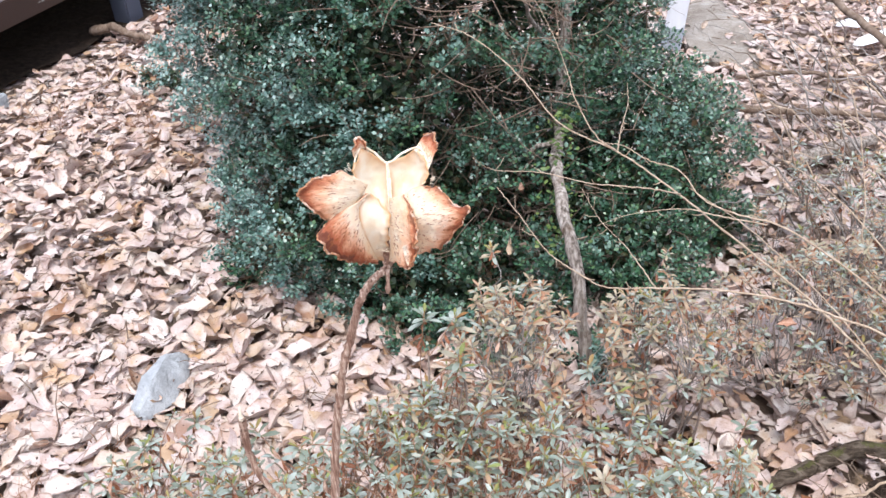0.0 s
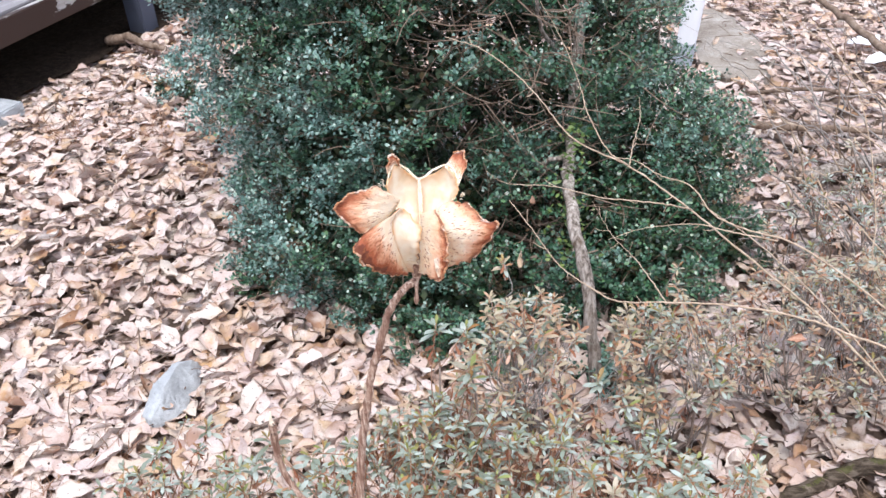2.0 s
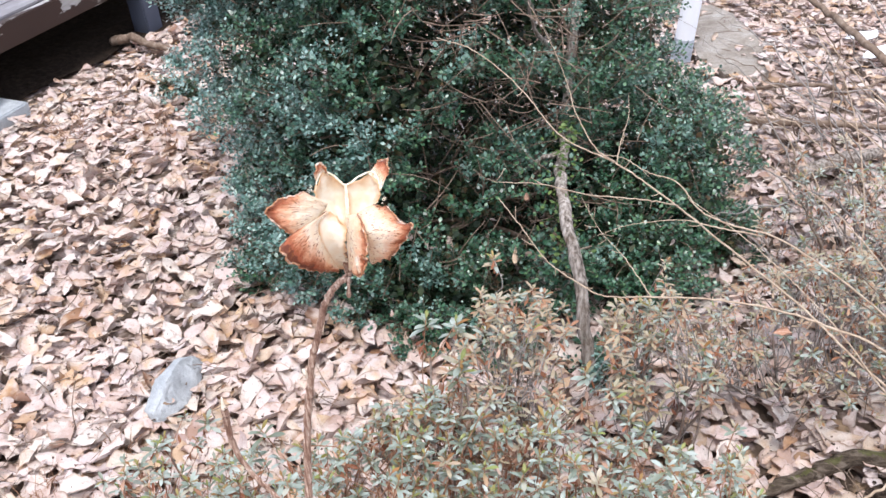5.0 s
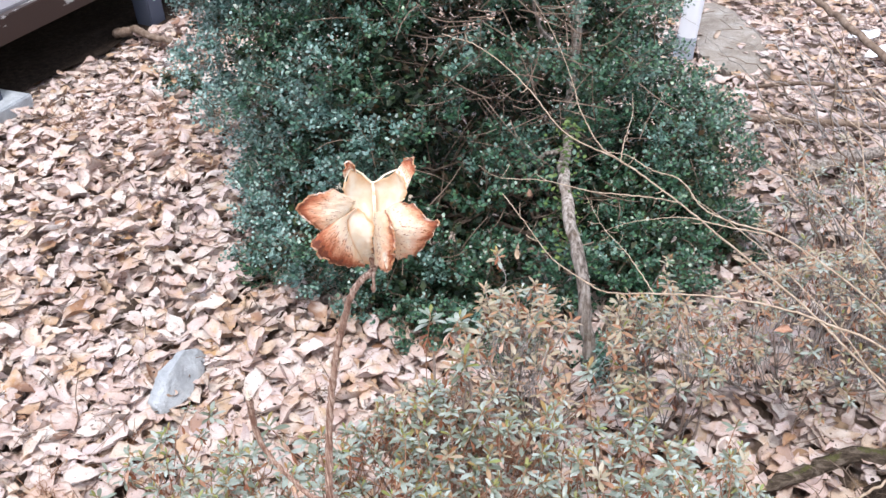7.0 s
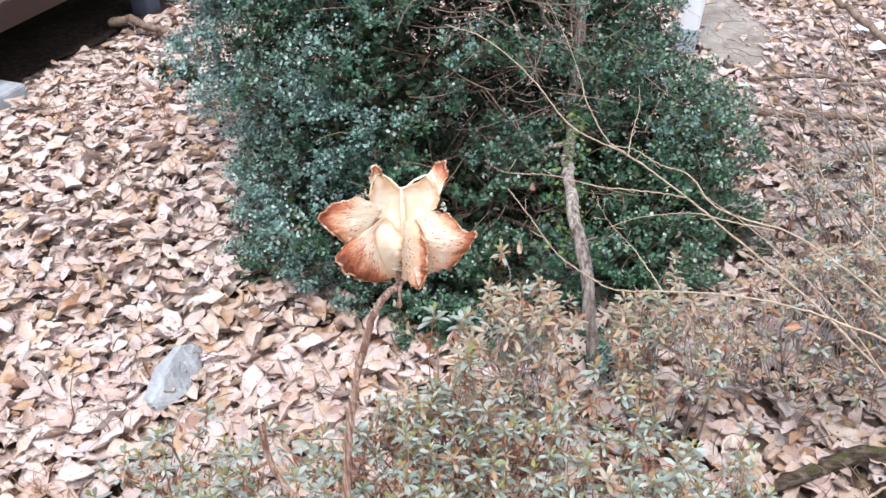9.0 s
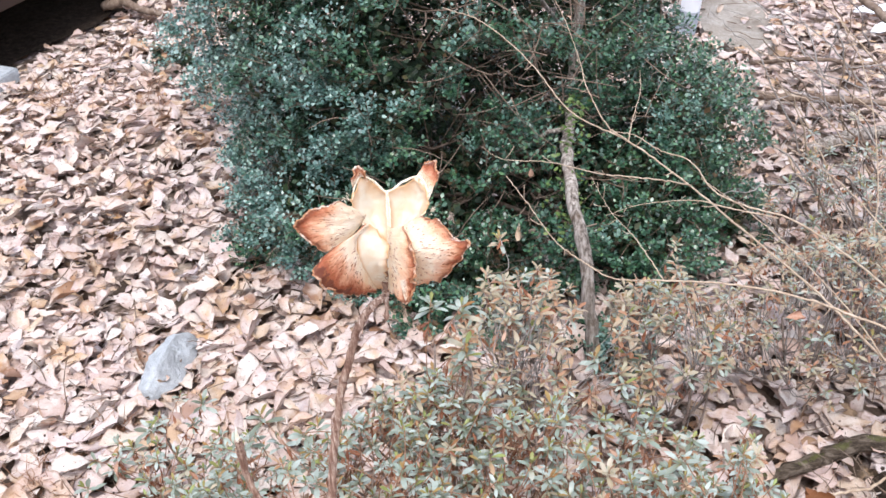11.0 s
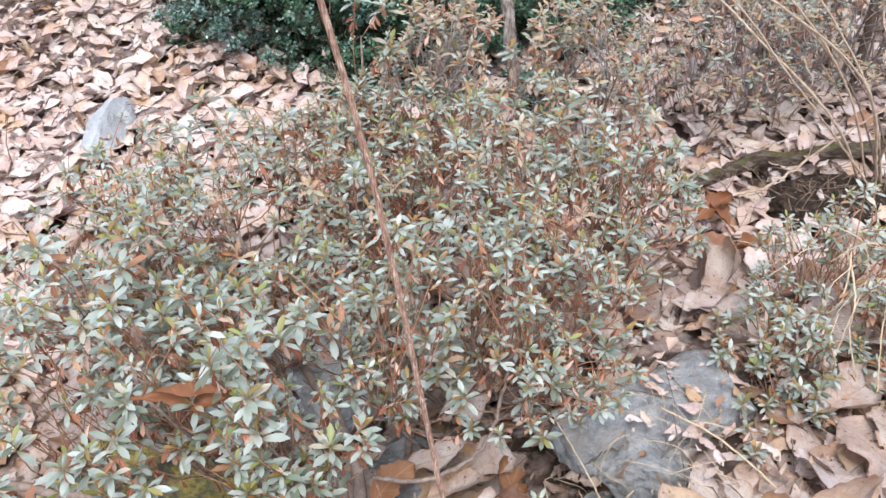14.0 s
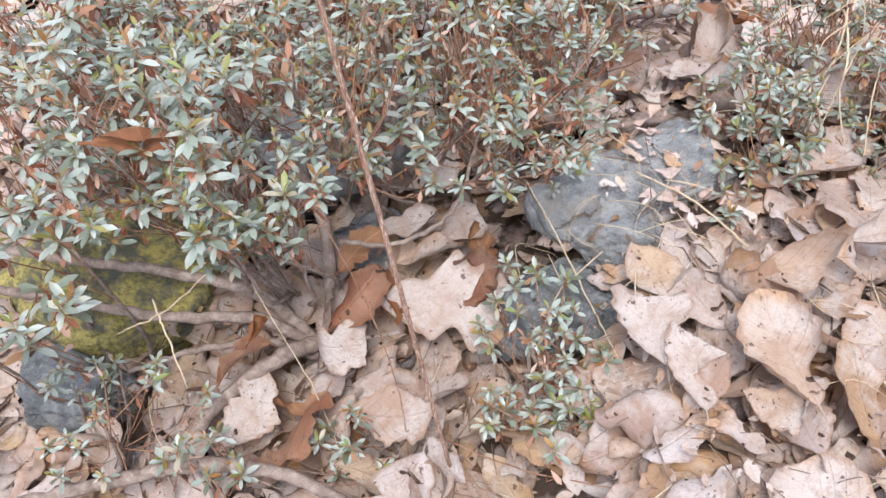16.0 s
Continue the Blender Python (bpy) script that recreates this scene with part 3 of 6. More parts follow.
rock("humus_mound", (0.66, 0.965, 0.0), (0.15, 0.070, 0.050), M_PEAT, "dark crumbly humus heaped beside the log", 61, 0.8, "", (0, 0, 8), 4)["category"] = "soil"


# ---- platform, posts and slab at the back ----
def box_verts(x0, x1, y0, y1, z0, z1, bevel=0.003):
    bm = bmesh.new()
    bmesh.ops.create_cube(bm, size=1.0)
    for v in bm.verts:
        v.co = Vector((x0 + (v.co.x + 0.5) * (x1 - x0), y0 + (v.co.y + 0.5) * (y1 - y0), z0 + (v.co.z + 0.5) * (z1 - z0)))
    bmesh.ops.bevel(bm, geom=list(bm.edges), offset=bevel, segments=2, affect="EDGES")
    return bm


def part(name, bm, material, parent, label=""):
    me = bpy.data.meshes.new(name)
    bm.to_mesh(me)
    bm.free()
    me.materials.append(material)
    return put_part(name, me, parent, label)


def platform():
    deck = thing("wooden_platform", "low wooden platform with peeling brown paint on its edge", "platform", at=(-1.538, 2.494, 0))
    deck.rotation_euler = (0, 0, radians(-19.2))
    part("edge_board", box_verts(-0.03, 0.0, -1.2, 1.9, 0.188, 0.268), M_FASCIA, deck, "brown painted edge board, flaking to grey")
    for i in range(18):
        part("deck_board", box_verts(-0.035 - 0.098 * (i + 1), -0.041 - 0.098 * i, -1.2, 1.9, 0.250, 0.272), M_BOARD, deck, "weathered grey deck board")
    # bearers take the near-black shade colour
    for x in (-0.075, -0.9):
        part("bearer", box_verts(x, x + 0.035, -1.2, 1.9, 0.19, 0.248), M_SHADEBOARD, deck, "bearer below the boards, coloured near black for shade")
    for y in (-0.075, 0.70):
        part("leg", box_verts(-0.065, 0.008, y - 0.038, y + 0.038, 0.0, 0.20, 0.004), M_BLUEPOST, deck, "grey-blue leg")
    # added wall that blacks out the space below the deck
    part("shade_wall", box_verts(-0.46, -0.44, -1.2, 1.9, -0.02, 0.25), M_SHADEBOARD, deck, "added near-black boards standing in for the shade below")
    return deck


platform()
footing = thing("footing_block", "grey concrete footing block below a platform leg", "block", at=(-1.580, 2.435, -0.01))
footing.rotation_euler = (0, 0, radians(-19.2))
part("block", box_verts(-0.09, 0.085, -0.09, 0.09, 0.0, 0.055, 0.004), M_PALESTONE, footing)


def shade_soil():
    """Bare earth added under the platform, near black for the shade there, with an uneven edge against the leaves."""
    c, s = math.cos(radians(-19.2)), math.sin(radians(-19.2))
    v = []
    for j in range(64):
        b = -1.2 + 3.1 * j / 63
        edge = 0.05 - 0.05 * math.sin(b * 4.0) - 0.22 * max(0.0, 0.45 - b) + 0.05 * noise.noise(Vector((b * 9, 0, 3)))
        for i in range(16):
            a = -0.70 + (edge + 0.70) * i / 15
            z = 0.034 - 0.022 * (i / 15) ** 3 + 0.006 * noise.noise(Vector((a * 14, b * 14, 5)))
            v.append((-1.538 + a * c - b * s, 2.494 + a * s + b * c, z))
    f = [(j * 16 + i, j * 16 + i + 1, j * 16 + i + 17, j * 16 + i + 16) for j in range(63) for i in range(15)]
    me = mesh_of("shade_soil", v, f)
    me.materials.append(M_SHADEEARTH)
    tagged(new("shade_soil", me), "bare earth below the platform, coloured near black for shade", "ground", kind="structure")


shade_soil()


def white_post():
    p = thing("post", "pale whitewashed post standing beside a concrete slab", "post", at=(0.513, 2.677, 0))
    p.rotation_euler = (0, radians(7), 0)
    for name, z0, z1, r0, r1, mat, lab in (("shaft", 0.09, 1.7, 0.0285, 0.0275, M_WHITE, ""), ("foot", -0.02, 0.095, 0.030, 0.0295, M_GREYWHITE, "grey-blue foot of the post")):
        bm = bmesh.new()
        bmesh.ops.create_cone(bm, cap_ends=False, segments=28, radius1=r0, radius2=r1, depth=z1 - z0)
        for v in bm.verts:
            v.co.z += (z0 + z1) / 2
        for f in bm.faces:
            f.smooth = len(f.verts) == 4
        part(name, bm, mat, p, lab)


white_post()


def slab():
    """A worn concrete slab with an uneven edge, flush with the litter."""
    bm = bmesh.new()
    r = random.Random(4)
    ring = [(0.576, 2.72), (0.60, 2.60), (0.66, 2.53), (0.74, 2.56), (0.775, 2.66), (0.76, 2.88), (0.71, 3.06), (0.63, 3.14), (0.585, 2.95)]
    ring = smooth_line(ring + ring[:1], 40)[:-1]
    top = [bm.verts.new((x + r.uniform(-0.012, 0.012), y + r.uniform(-0.012, 0.012), 0.026 + r.uniform(-0.002, 0.002))) for x, y in ring]
    low = [bm.verts.new((v.co.x * 1.0, v.co.y, -0.03)) for v in top]
    bm.faces.new(top)
    for i in range(len(top)):
        j = (i + 1) % len(top)
        bm.faces.new((low[i], low[j], top[j], top[i]))
    me = bpy.data.meshes.new("concrete_slab")
    bm.to_mesh(me)
    bm.free()
    me.materials.append(M_CONCRETE)
    tagged(new("concrete_slab", me), "worn grey-brown concrete slab among dead leaves", "slab")


slab()


def scrap(at, size, turn, seed):
    v, f, uv = leaf_shape(size[0], size[1], 8, 6, 0.5, 0.25, 0.5, 0.3, 0.2, 0.03, seed=seed)
    me = mesh_of("plastic_scrap", v, f, uv)
    me.materials.append(M_PAPER)
    ob = new("plastic_scrap", me)
    ob.matrix_world = pose(*at, 12, -8, turn)
    mod = ob.modifiers.new("thick", "SOLIDIFY")
    mod.thickness = 0.003
    tagged(ob, "bright white plastic scrap lying on dead leaves", "scrap", "white scraps")


scrap((1.02, 2.78, 0.04), (0.11, 0.06), -55, 2)
scrap((1.02, 2.61, 0.04), (0.12, 0.045), 8, 6)


# ---- boxwood bush ----
BLOBS = [(-0.365, 1.85, 0.40, 0.25), (-0.33, 1.78, 0.16, 0.235), (-0.30, 1.62, 0.10, 0.18), (-0.12, 1.60, 0.12, 0.22), (-0.16, 1.72, 0.40, 0.27),
         (0.08, 1.66, 0.12, 0.22), (0.28, 1.68, 0.10, 0.20), (0.32, 1.78, 0.20, 0.185), (0.10, 1.80, 0.42, 0.22), (0.11, 1.87, 0.60, 0.175), (0.25, 1.92, 0.42, 0.12),
         (-0.20, 1.90, 0.75, 0.35), (-0.47, 1.95, 0.64, 0.24), (-0.03, 2.0, 0.85, 0.26), (-0.98, 2.54, 0.04, 0.05), (-1.07, 2.60, 0.03, 0.035), (-0.50, 1.60, 0.04, 0.055),
         (-0.63, 2.08, 0.60, 0.17), (-0.10, 1.44, 0.05, 0.10), (0.02, 1.40, 0.05, 0.11), (-0.21, 1.47, 0.04, 0.08), (0.27, 1.52, 0.11, 0.10), (0.225, 1.26, 0.04, 0.045), (0.47, 1.66, 0.05, 0.07)]


def hollow(q):
    """Under 1 inside one of the bare, shaded pockets of the bush."""
    return min(((q[0] - a) / u) ** 2 + ((q[1] - b) / v) ** 2 + ((q[2] - c) / w) ** 2 for a, b, c, u, v, w in
               ((0.03, 1.50, 0.34, 0.17, 0.26, 0.115), (-0.10, 1.48, 0.25, 0.14, 0.22, 0.07), (0.08, 1.52, 0.18, 0.14, 0.22, 0.09), (-0.02, 1.60, 0.53, 0.14, 0.22, 0.06),
                (-0.06, 1.58, 0.68, 0.10, 0.20, 0.05), (0.15, 1.62, 0.66, 0.06, 0.2, 0.09),
                (0.185, 1.70, 0.60, 0.065, 0.16, 0.15), (0.27, 1.56, 0.25, 0.13, 0.20, 0.05), (0.15, 1.46, 0.10, 0.07, 0.20, 0.05)))


def boxwood():
    bush = thing("boxwood_bush", "dense dark green boxwood bush with small glossy leaves", "bush", at=(0.0, 1.95, 0.0))
    r = np.random.default_rng(5)
    blobs = np.array(BLOBS)
    leaf = leaf_shape(0.0102, 0.0068, 4, 2, 0.52, 0.45, bend=0.4)
    prob = blobs[:, 3] ** 2 / (blobs[:, 3] ** 2).sum()
    # lobes: clumps of shoots over the rounded masses, with dark gaps between them
    clumps, tries = [], 0
    while len(clumps) < 430 and tries < 12000:
        tries += 1
        k = r.choice(len(blobs), p=prob) if tries > 400 else tries % len(blobs)
        d = r.normal(0, 1, 3)
        d /= np.linalg.norm(d)
        q = blobs[k, :3] + d * blobs[k, 3] * r.uniform(0.86, 1.04)
        size = r.uniform(0.032, 0.072)
        if q[2] < 0.02 or q[2] > 1.10:
            continue
        if (q[1] > 2.0 and r.random() < 0.5) or (q[2] > 0.80 and r.random() < 0.6):
            continue
        dist = np.linalg.norm(blobs[:, :3] - q, axis=1) / blobs[:, 3]
        dist[k] = 9
        if dist.min() < 0.76 or (hollow(q) < 1 and r.random() < 0.93):
            continue
        if any(np.linalg.norm(q - c) < 0.72 * (size + s) for c, s, _ in clumps):
            continue
        clumps.append((q, size, d))
    pos, out = [], []
    for q, size, d in clumps:
        flat = np.array([1.15, 1.15, r.uniform(0.55, 0.9)])
        for i in range(int(19500 * size ** 2 * (0.4 if q[1] > 1.98 else 1))):
            e = r.normal(0, 1, 3)
            e /= np.linalg.norm(e)
            if e.dot(d) < -0.2 and e[2] < 0.3:
                continue
            p = q + e * flat * size * (1 - abs(r.normal(0, 0.16)) + 0.12 * (r.random() < 0.15))
            if p[2] > 0.008:
                pos.append(p)
                out.append(e + d * 0.5)
    P, RX, RY, RZ, SC = [], [], [], [], []
    tw = []
    for i, (q, e) in enumerate(zip(pos, out)):
        e = e + np.array([0, 0, 0.5]) + r.normal(0, 0.35, 3)
        e /= np.linalg.norm(e)
        n, length = r.integers(8, 14), r.uniform(0.025, 0.05)
        az0 = r.uniform(0, 6.28)
        side = np.cross(e, [0.3, 0.2, 0.9])
        side /= np.linalg.norm(side)
        up = np.cross(side, e)
        for j in range(n):
            s = (j / n) ** 0.8
            a = az0 + j * 2.4
            dv = e * r.uniform(0.1, 0.7) + (side * math.cos(a) + up * math.sin(a))
            dv[2] *= 0.7
            dv /= np.linalg.norm(dv)
            P.append(q + e * length * (s - 0.7) + dv * 0.002)
            RZ.append(math.atan2(dv[1], dv[0]))
            RY.append(-math.asin(max(-1, min(1, dv[2]))))
            RX.append(r.normal(0, 0.45))
            SC.append(r.uniform(0.6, 1.15) * (0.8 if s > 0.85 else 1))
        if i % 3 == 0:
            tw.append(tube([q - e * length * 1.6, q + e * length * 0.25], [0.0009, 0.0005], 2, 4))
    # loose crossing twigs in the bare pockets
    for i in range(640):
        b = blobs[r.choice(len(blobs), p=prob)]
        q = b[:3] + r.normal(0, 0.5, 3) * b[3]
        if i % 2:
            q = np.array([r.normal(0.02, 0.13), r.normal(1.56, 0.07), r.uniform(0.06, 0.75)])
        if q[2] < 0.02 or q[2] > 1.0:
            continue
        d = np.array([r.normal(0, 1), r.normal(0, 0.6) - 0.3, r.normal(0.35, 0.6)])
        d *= r.uniform(0.04, 0.13) / np.linalg.norm(d)
        w = r.uniform(0.0006, 0.0016)
        tw.append(tube([q, q + d * 0.5 + r.normal(0, 0.006, 3), q + d], [w, w * 0.8, w * 0.4], 4, 4))
    at = np.array([0.0, 1.95, 0.0])
    m = euler_mats(local(P, at), np.array(RX), np.array(RY), np.array(RZ), np.array(SC))
    v, f, uv = scatter(leaf, m)
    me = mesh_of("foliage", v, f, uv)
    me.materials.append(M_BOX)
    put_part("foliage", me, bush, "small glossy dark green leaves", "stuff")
    # sparse leaves inside, with the bush's inner shade put into their darker colour
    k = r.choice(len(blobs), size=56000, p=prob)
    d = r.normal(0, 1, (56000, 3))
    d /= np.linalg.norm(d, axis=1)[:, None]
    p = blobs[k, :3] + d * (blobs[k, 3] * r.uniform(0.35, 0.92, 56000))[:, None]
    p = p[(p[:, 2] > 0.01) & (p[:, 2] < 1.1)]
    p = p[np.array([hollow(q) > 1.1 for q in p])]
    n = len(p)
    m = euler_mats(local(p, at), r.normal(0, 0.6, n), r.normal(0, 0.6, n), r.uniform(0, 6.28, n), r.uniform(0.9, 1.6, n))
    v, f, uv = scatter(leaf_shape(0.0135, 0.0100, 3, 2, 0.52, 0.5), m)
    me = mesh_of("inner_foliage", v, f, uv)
    me.materials.append(M_BOXSHADE)
    put_part("inner_foliage", me, bush, "inner leaves, darkened for shade", "stuff")
    v, f = join(tw)
    me = mesh_of("twiggy_growth", local(v, at), f)
    me.materials.append(M_TWIGDARK)
    put_part("twiggy_growth", me, bush, "thin brown twigs", "stuff")
    for i in range(60):
        b = blobs[i % 13]
        base = np.array([r.normal(0.05, 0.16), r.normal(1.98, 0.13), -0.01])
        tip = b[:3] + r.normal(0, 0.35, 3) * b[3]
        tip[2] = max(tip[2], 0.12)
        mid = base * 0.5 + tip * 0.5 + np.array([r.normal(0, 0.05), r.normal(0, 0.05), 0.05])
        v, f = tube([base, mid, tip], [r.uniform(0.006, 0.011), 0.005, 0.0018], 12, 6, 0.006, 0.08, i)
        me = mesh_of("branch", local(v, at), f)
        me.materials.append(M_TWIGDARK)
        put_part("branch", me, bush)
    return bush


boxwood()


# ---- thin grey tree standing in front of the bush ----
def sapling():
    tree = thing("young_tree", "thin grey tree stem rising in front of the bush", "tree", at=(0.192, 1.225, 0.0))
    at = (0.192, 1.225, 0.0)
    line = [(0.192, 1.225, -0.02), (0.188, 1.222, 0.05), (0.171, 1.25, 0.24), (0.141, 1.36, 0.365), (0.150, 1.55, 0.330), (0.157, 1.67, 0.350), (0.162, 1.72, 0.410), (0.179, 1.76, 0.545), (0.20, 1.80, 0.86), (0.18, 1.8, 1.2)]
    v, f = tube(line, [0.0120, 0.0108, 0.0100, 0.0105, 0.0120, 0.0130], 70, 12, 0.0016, 0.07, 3)
    me = mesh_of("trunk", local(v, at), f)
    me.materials.append(M_TRUNK)
    put_part("trunk", me, tree, "grey-brown bark with pale lichen")
    for a, pts in enumerate(([(0.162, 1.72, 0.41), (0.13, 1.66, 0.48), (0.10, 1.58, 0.56), (0.085, 1.50, 0.66)], [(0.150, 1.53, 0.335), (0.11, 1.52, 0.33), (0.05, 1.54, 0.28)])):
        v, f = tube(pts, [0.005, 0.004, 0.0025], 16, 7, 0.0015, 0.06, a)
        me = mesh_of("limb", local(v, at), f)
        me.materials.append(M_TRUNK)
        put_part("limb", me, tree)
    # thin climber with small green leaves round the stem
    r = np.random.default_rng(3)
    P = []
    for i in range(260):
        z = r.uniform(0.24, 0.44)
        x = np.interp(z, [0.22, 0.356, 0.42], [0.162, 0.146, 0.152])
        y = np.interp(z, [0.22, 0.35, 0.42], [1.30, 1.37, 1.45])
        P.append((x - 0.006 + r.normal(0, 0.015), y - 0.012 + r.normal(0, 0.014), z))
    n = len(P)
    leaf = leaf_shape(0.010, 0.006, 4, 3, 0.5, 0.7, cup=0.3)
    v, f, uv = scatter(leaf, euler_mats(local(P, at), r.normal(0, 0.5, n), r.normal(-0.3, 0.5, n), r.uniform(0, 6.28, n), r.uniform(0.7, 1.3, n)))
    me = mesh_of("climber_leaves", v, f, uv)
    me.materials.append(M_CLIMBER)
    put_part("climber_leaves", me, tree, "small yellow-green climber leaves", "stuff")


sapling()


# ---- azaleas ----
def azalea(base, centre, radius, top, count, seed, label, bronzed=0.0, low=0.45, stems=9, dead=0.8, leaf=0.70, gaps=()):
    shrub = thing("azalea_shrub", label, "shrub", "azaleas on the bank", at=(base[0], base[1], height(*base[:2]) - 0.005))
    at = np.array(shrub.location)
    r = np.random.default_rng(seed)
    big = leaf_shape(0.0230 * leaf, 0.0074 * leaf, 5, 3, 0.62, 0.60, cup=0.55, bend=-0.3)
    small = leaf_shape(0.0190 * leaf, 0.0060 * leaf, 5, 3, 0.64, 0.60, cup=0.7, bend=-0.5)
    # tips of the shoots over an uneven dome
    tips = []
    while len(tips) < count:
        p = r.uniform(-1, 1, 2)
        d = math.hypot(*p)
        if d > 1:
            continue
        x, y = centre[0] + p[0] * radius[0], centre[1] + p[1] * radius[1]
        if any(a < x < b and y < c for a, b, c in gaps):
            continue
        h = top * (1 - 0.34 * d * d) * (1 + 0.26 * noise.noise(Vector((x * 11, y * 11, seed * 1.3)))) * (1.13 if r.random() < 0.12 else 1.0)
        z = h * (1 - abs(r.normal(0, 0.19)))
        z = max(z, height(x, y) + 0.05, low * top * (0.6 + 0.4 * d))
        tips.append((x, y, z))
    tips = np.array(tips)
    # main stems
    mains = []
    pick = tips[r.choice(len(tips), stems, replace=False)]
    for k, t in enumerate(pick):
        out = (t[:2] - at[:2])
        mid = np.array([at[0] + out[0] * 0.55 + r.normal(0, 0.015), at[1] + out[1] * 0.55 + r.normal(0, 0.015), at[2] + (t[2] - at[2]) * r.uniform(0.18, 0.45)])
        start = at + np.array([r.normal(0, 0.012), r.normal(0, 0.012), -0.004])
        end = t * np.array([1, 1, 0.86])
        mains.append(smooth_line([start, start * 0.7 + mid * 0.3 + [0, 0, 0.012], mid, end], 14))
    pieces = [[tube(l, [0.0040, 0.0032, 0.0023, 0.0014], 16, 6, 0.0012, 0.08, seed + k)] for k, l in enumerate(mains)]
    fine = [[] for _ in mains]
    P, RX, RY, RZ, SC, slot, kind = [], [], [], [], [], [], []
    allm = np.vstack(mains)
    for t in tips:
        d = np.linalg.norm((allm - t) * np.array([1, 1, 0.6]) + np.array([0, 0, 0.03]), axis=1) + (allm[:, 2] > t[2] - 0.01) * 0.4 + r.normal(0, 0.035, len(allm))
        b = int(np.argmin(d))
        k, root = b // 14, allm[b]
        mid = root * 0.45 + t * 0.55 + np.array([r.normal(0, 0.014), r.normal(0, 0.014), r.normal(-0.008, 0.010)])
        fine[k].append(tube([root, mid, t], [0.0009, 0.0007, 0.0006], 6, 4))
        way = t - mid
        way /= np.linalg.norm(way) + 1e-9
        way = way * 0.5 + np.array([r.normal(0, 0.2), r.normal(0, 0.2), 0.8])
        way /= np.linalg.norm(way)
        brown = r.random() < bronzed
        n, az, grow = int(r.integers(8, 13)), r.uniform(0, 6.28), r.uniform(0.7, 1.25)
        for j in range(n):
            a = az + j * 2.4 + r.normal(0, 0.2)
            lift = r.normal(0.08 + 0.95 * (j / n) ** 1.2, 0.13) if j < n - 2 else r.uniform(0.95, 1.4)
            dv = np.array([math.cos(a) * math.cos(lift), math.sin(a) * math.cos(lift), math.sin(lift)]) + (way - [0, 0, 1]) * 0.8
            dv /= np.linalg.norm(dv)
            P.append(t - way * 0.016 * leaf * (1 - j / n))
            RZ.append(math.atan2(dv[1], dv[0]))
            RY.append(-math.asin(dv[2]))
            RX.append(r.normal(0, 0.12))
            SC.append((r.uniform(0.85, 1.1) * (1.05 - 0.35 * j / n) if j < n - 2 else r.uniform(0.4, 0.65)) * grow)
            slot.append(1 if brown and r.random() < 0.8 else (2 if (j >= n - 3 and r.random() < 0.8) else 0))
            kind.append(r.random() < 0.5)
        # withered leaves along the shoot below the tip
        for j in range(r.poisson(dead * 5.0)):
            s = r.uniform(0.25, 0.9)
            a = r.uniform(0, 6.28)
            drop = r.uniform(-1.5, -0.35)
            P.append(mid * (1 - s) + t * s)
            RZ.append(a)
            RY.append(-drop)
            RX.append(r.normal(0, 0.7))
            SC.append(r.uniform(0.55, 1.0))
            slot.append(3)
            kind.append(r.random() < 0.5)
    m = euler_mats(local(P, at), np.array(RX), np.array(RY), np.array(RZ), np.array(SC))
    slot, kind = np.array(slot), np.array(kind)
    for s, name, mat, lab in ((0, "leaves", M_AZ, "narrow grey-green leaves in rosettes"), (1, "bronzed_leaves", M_AZBROWN, "bronzed olive-brown leaves"),
                              (2, "bud_leaves", M_AZYOUNG, "yellow-green leaves round the buds"), (3, "withered_leaves", M_AZDEAD, "withered rust-brown leaves")):
        sets = [scatter(tp, m[(slot == s) & (kind == kk)]) for kk, tp in ((True, big), (False, small)) if ((slot == s) & (kind == kk)).any()]
        if not sets:
            continue
        v, f, uv = gather(sets)
        me = mesh_of(name, v, f, uv)
        me.materials.append(mat)
        put_part(name, me, shrub, lab, "stuff")
    for k, main in enumerate(pieces):
        v, f = main[0]
        me = mesh_of("stem", local(v, at), f)
        me.materials.append(M_AZSTEM)
        stem = put_part("stem", me, shrub)
        if fine[k]:
            v, f = join(fine[k])
            me = mesh_of("twiggy_growth", local(v, at), f)
            me.materials.append(M_TWIGRED if bronzed < 0.3 else M_TWIGGREY)
            put_part("twiggy_growth", me, stem, "thin brown twigs", "stuff")
    return shrub


GREEN = "evergreen azalea with grey-green leaf rosettes and rusty withered leaves"
BRONZE = "azalea with bronzed olive-brown leaves on thin stems"
LOW = "low sparse azalea sprigs growing between dead leaves"
FRONT_GAP = ((-0.19, -0.105, 0.32), (-0.06, 0.09, 0.37))
TRUNK_GAP = ((0.150, 0.205, 1.3),)
azalea((-0.08, 0.47), (-0.10, 0.43), (0.20, 0.17), 0.42, 164, 1, GREEN, 0.03, low=0.6, leaf=1.0, gaps=FRONT_GAP)
azalea((0.10, 0.56), (0.13, 0.47), (0.17, 0.16), 0.45, 172, 2, GREEN, 0.04, low=0.6, leaf=0.76, gaps=FRONT_GAP)
azalea((0.20, 0.56), (0.19, 0.54), (0.12, 0.11), 0.28, 56, 22, LOW, 0.05, low=0.35, stems=7)
azalea((-0.03, 0.87), (-0.005, 0.885), (0.030, 0.020), 0.43, 4, 23, GREEN, 0.0, stems=3, low=1.12, leaf=1.0, dead=1.4)
azalea((-0.07, 0.89), (-0.06, 0.89), (0.085, 0.06), 0.35, 34, 30, GREEN, 0.35, stems=6, low=0.6, leaf=0.85)
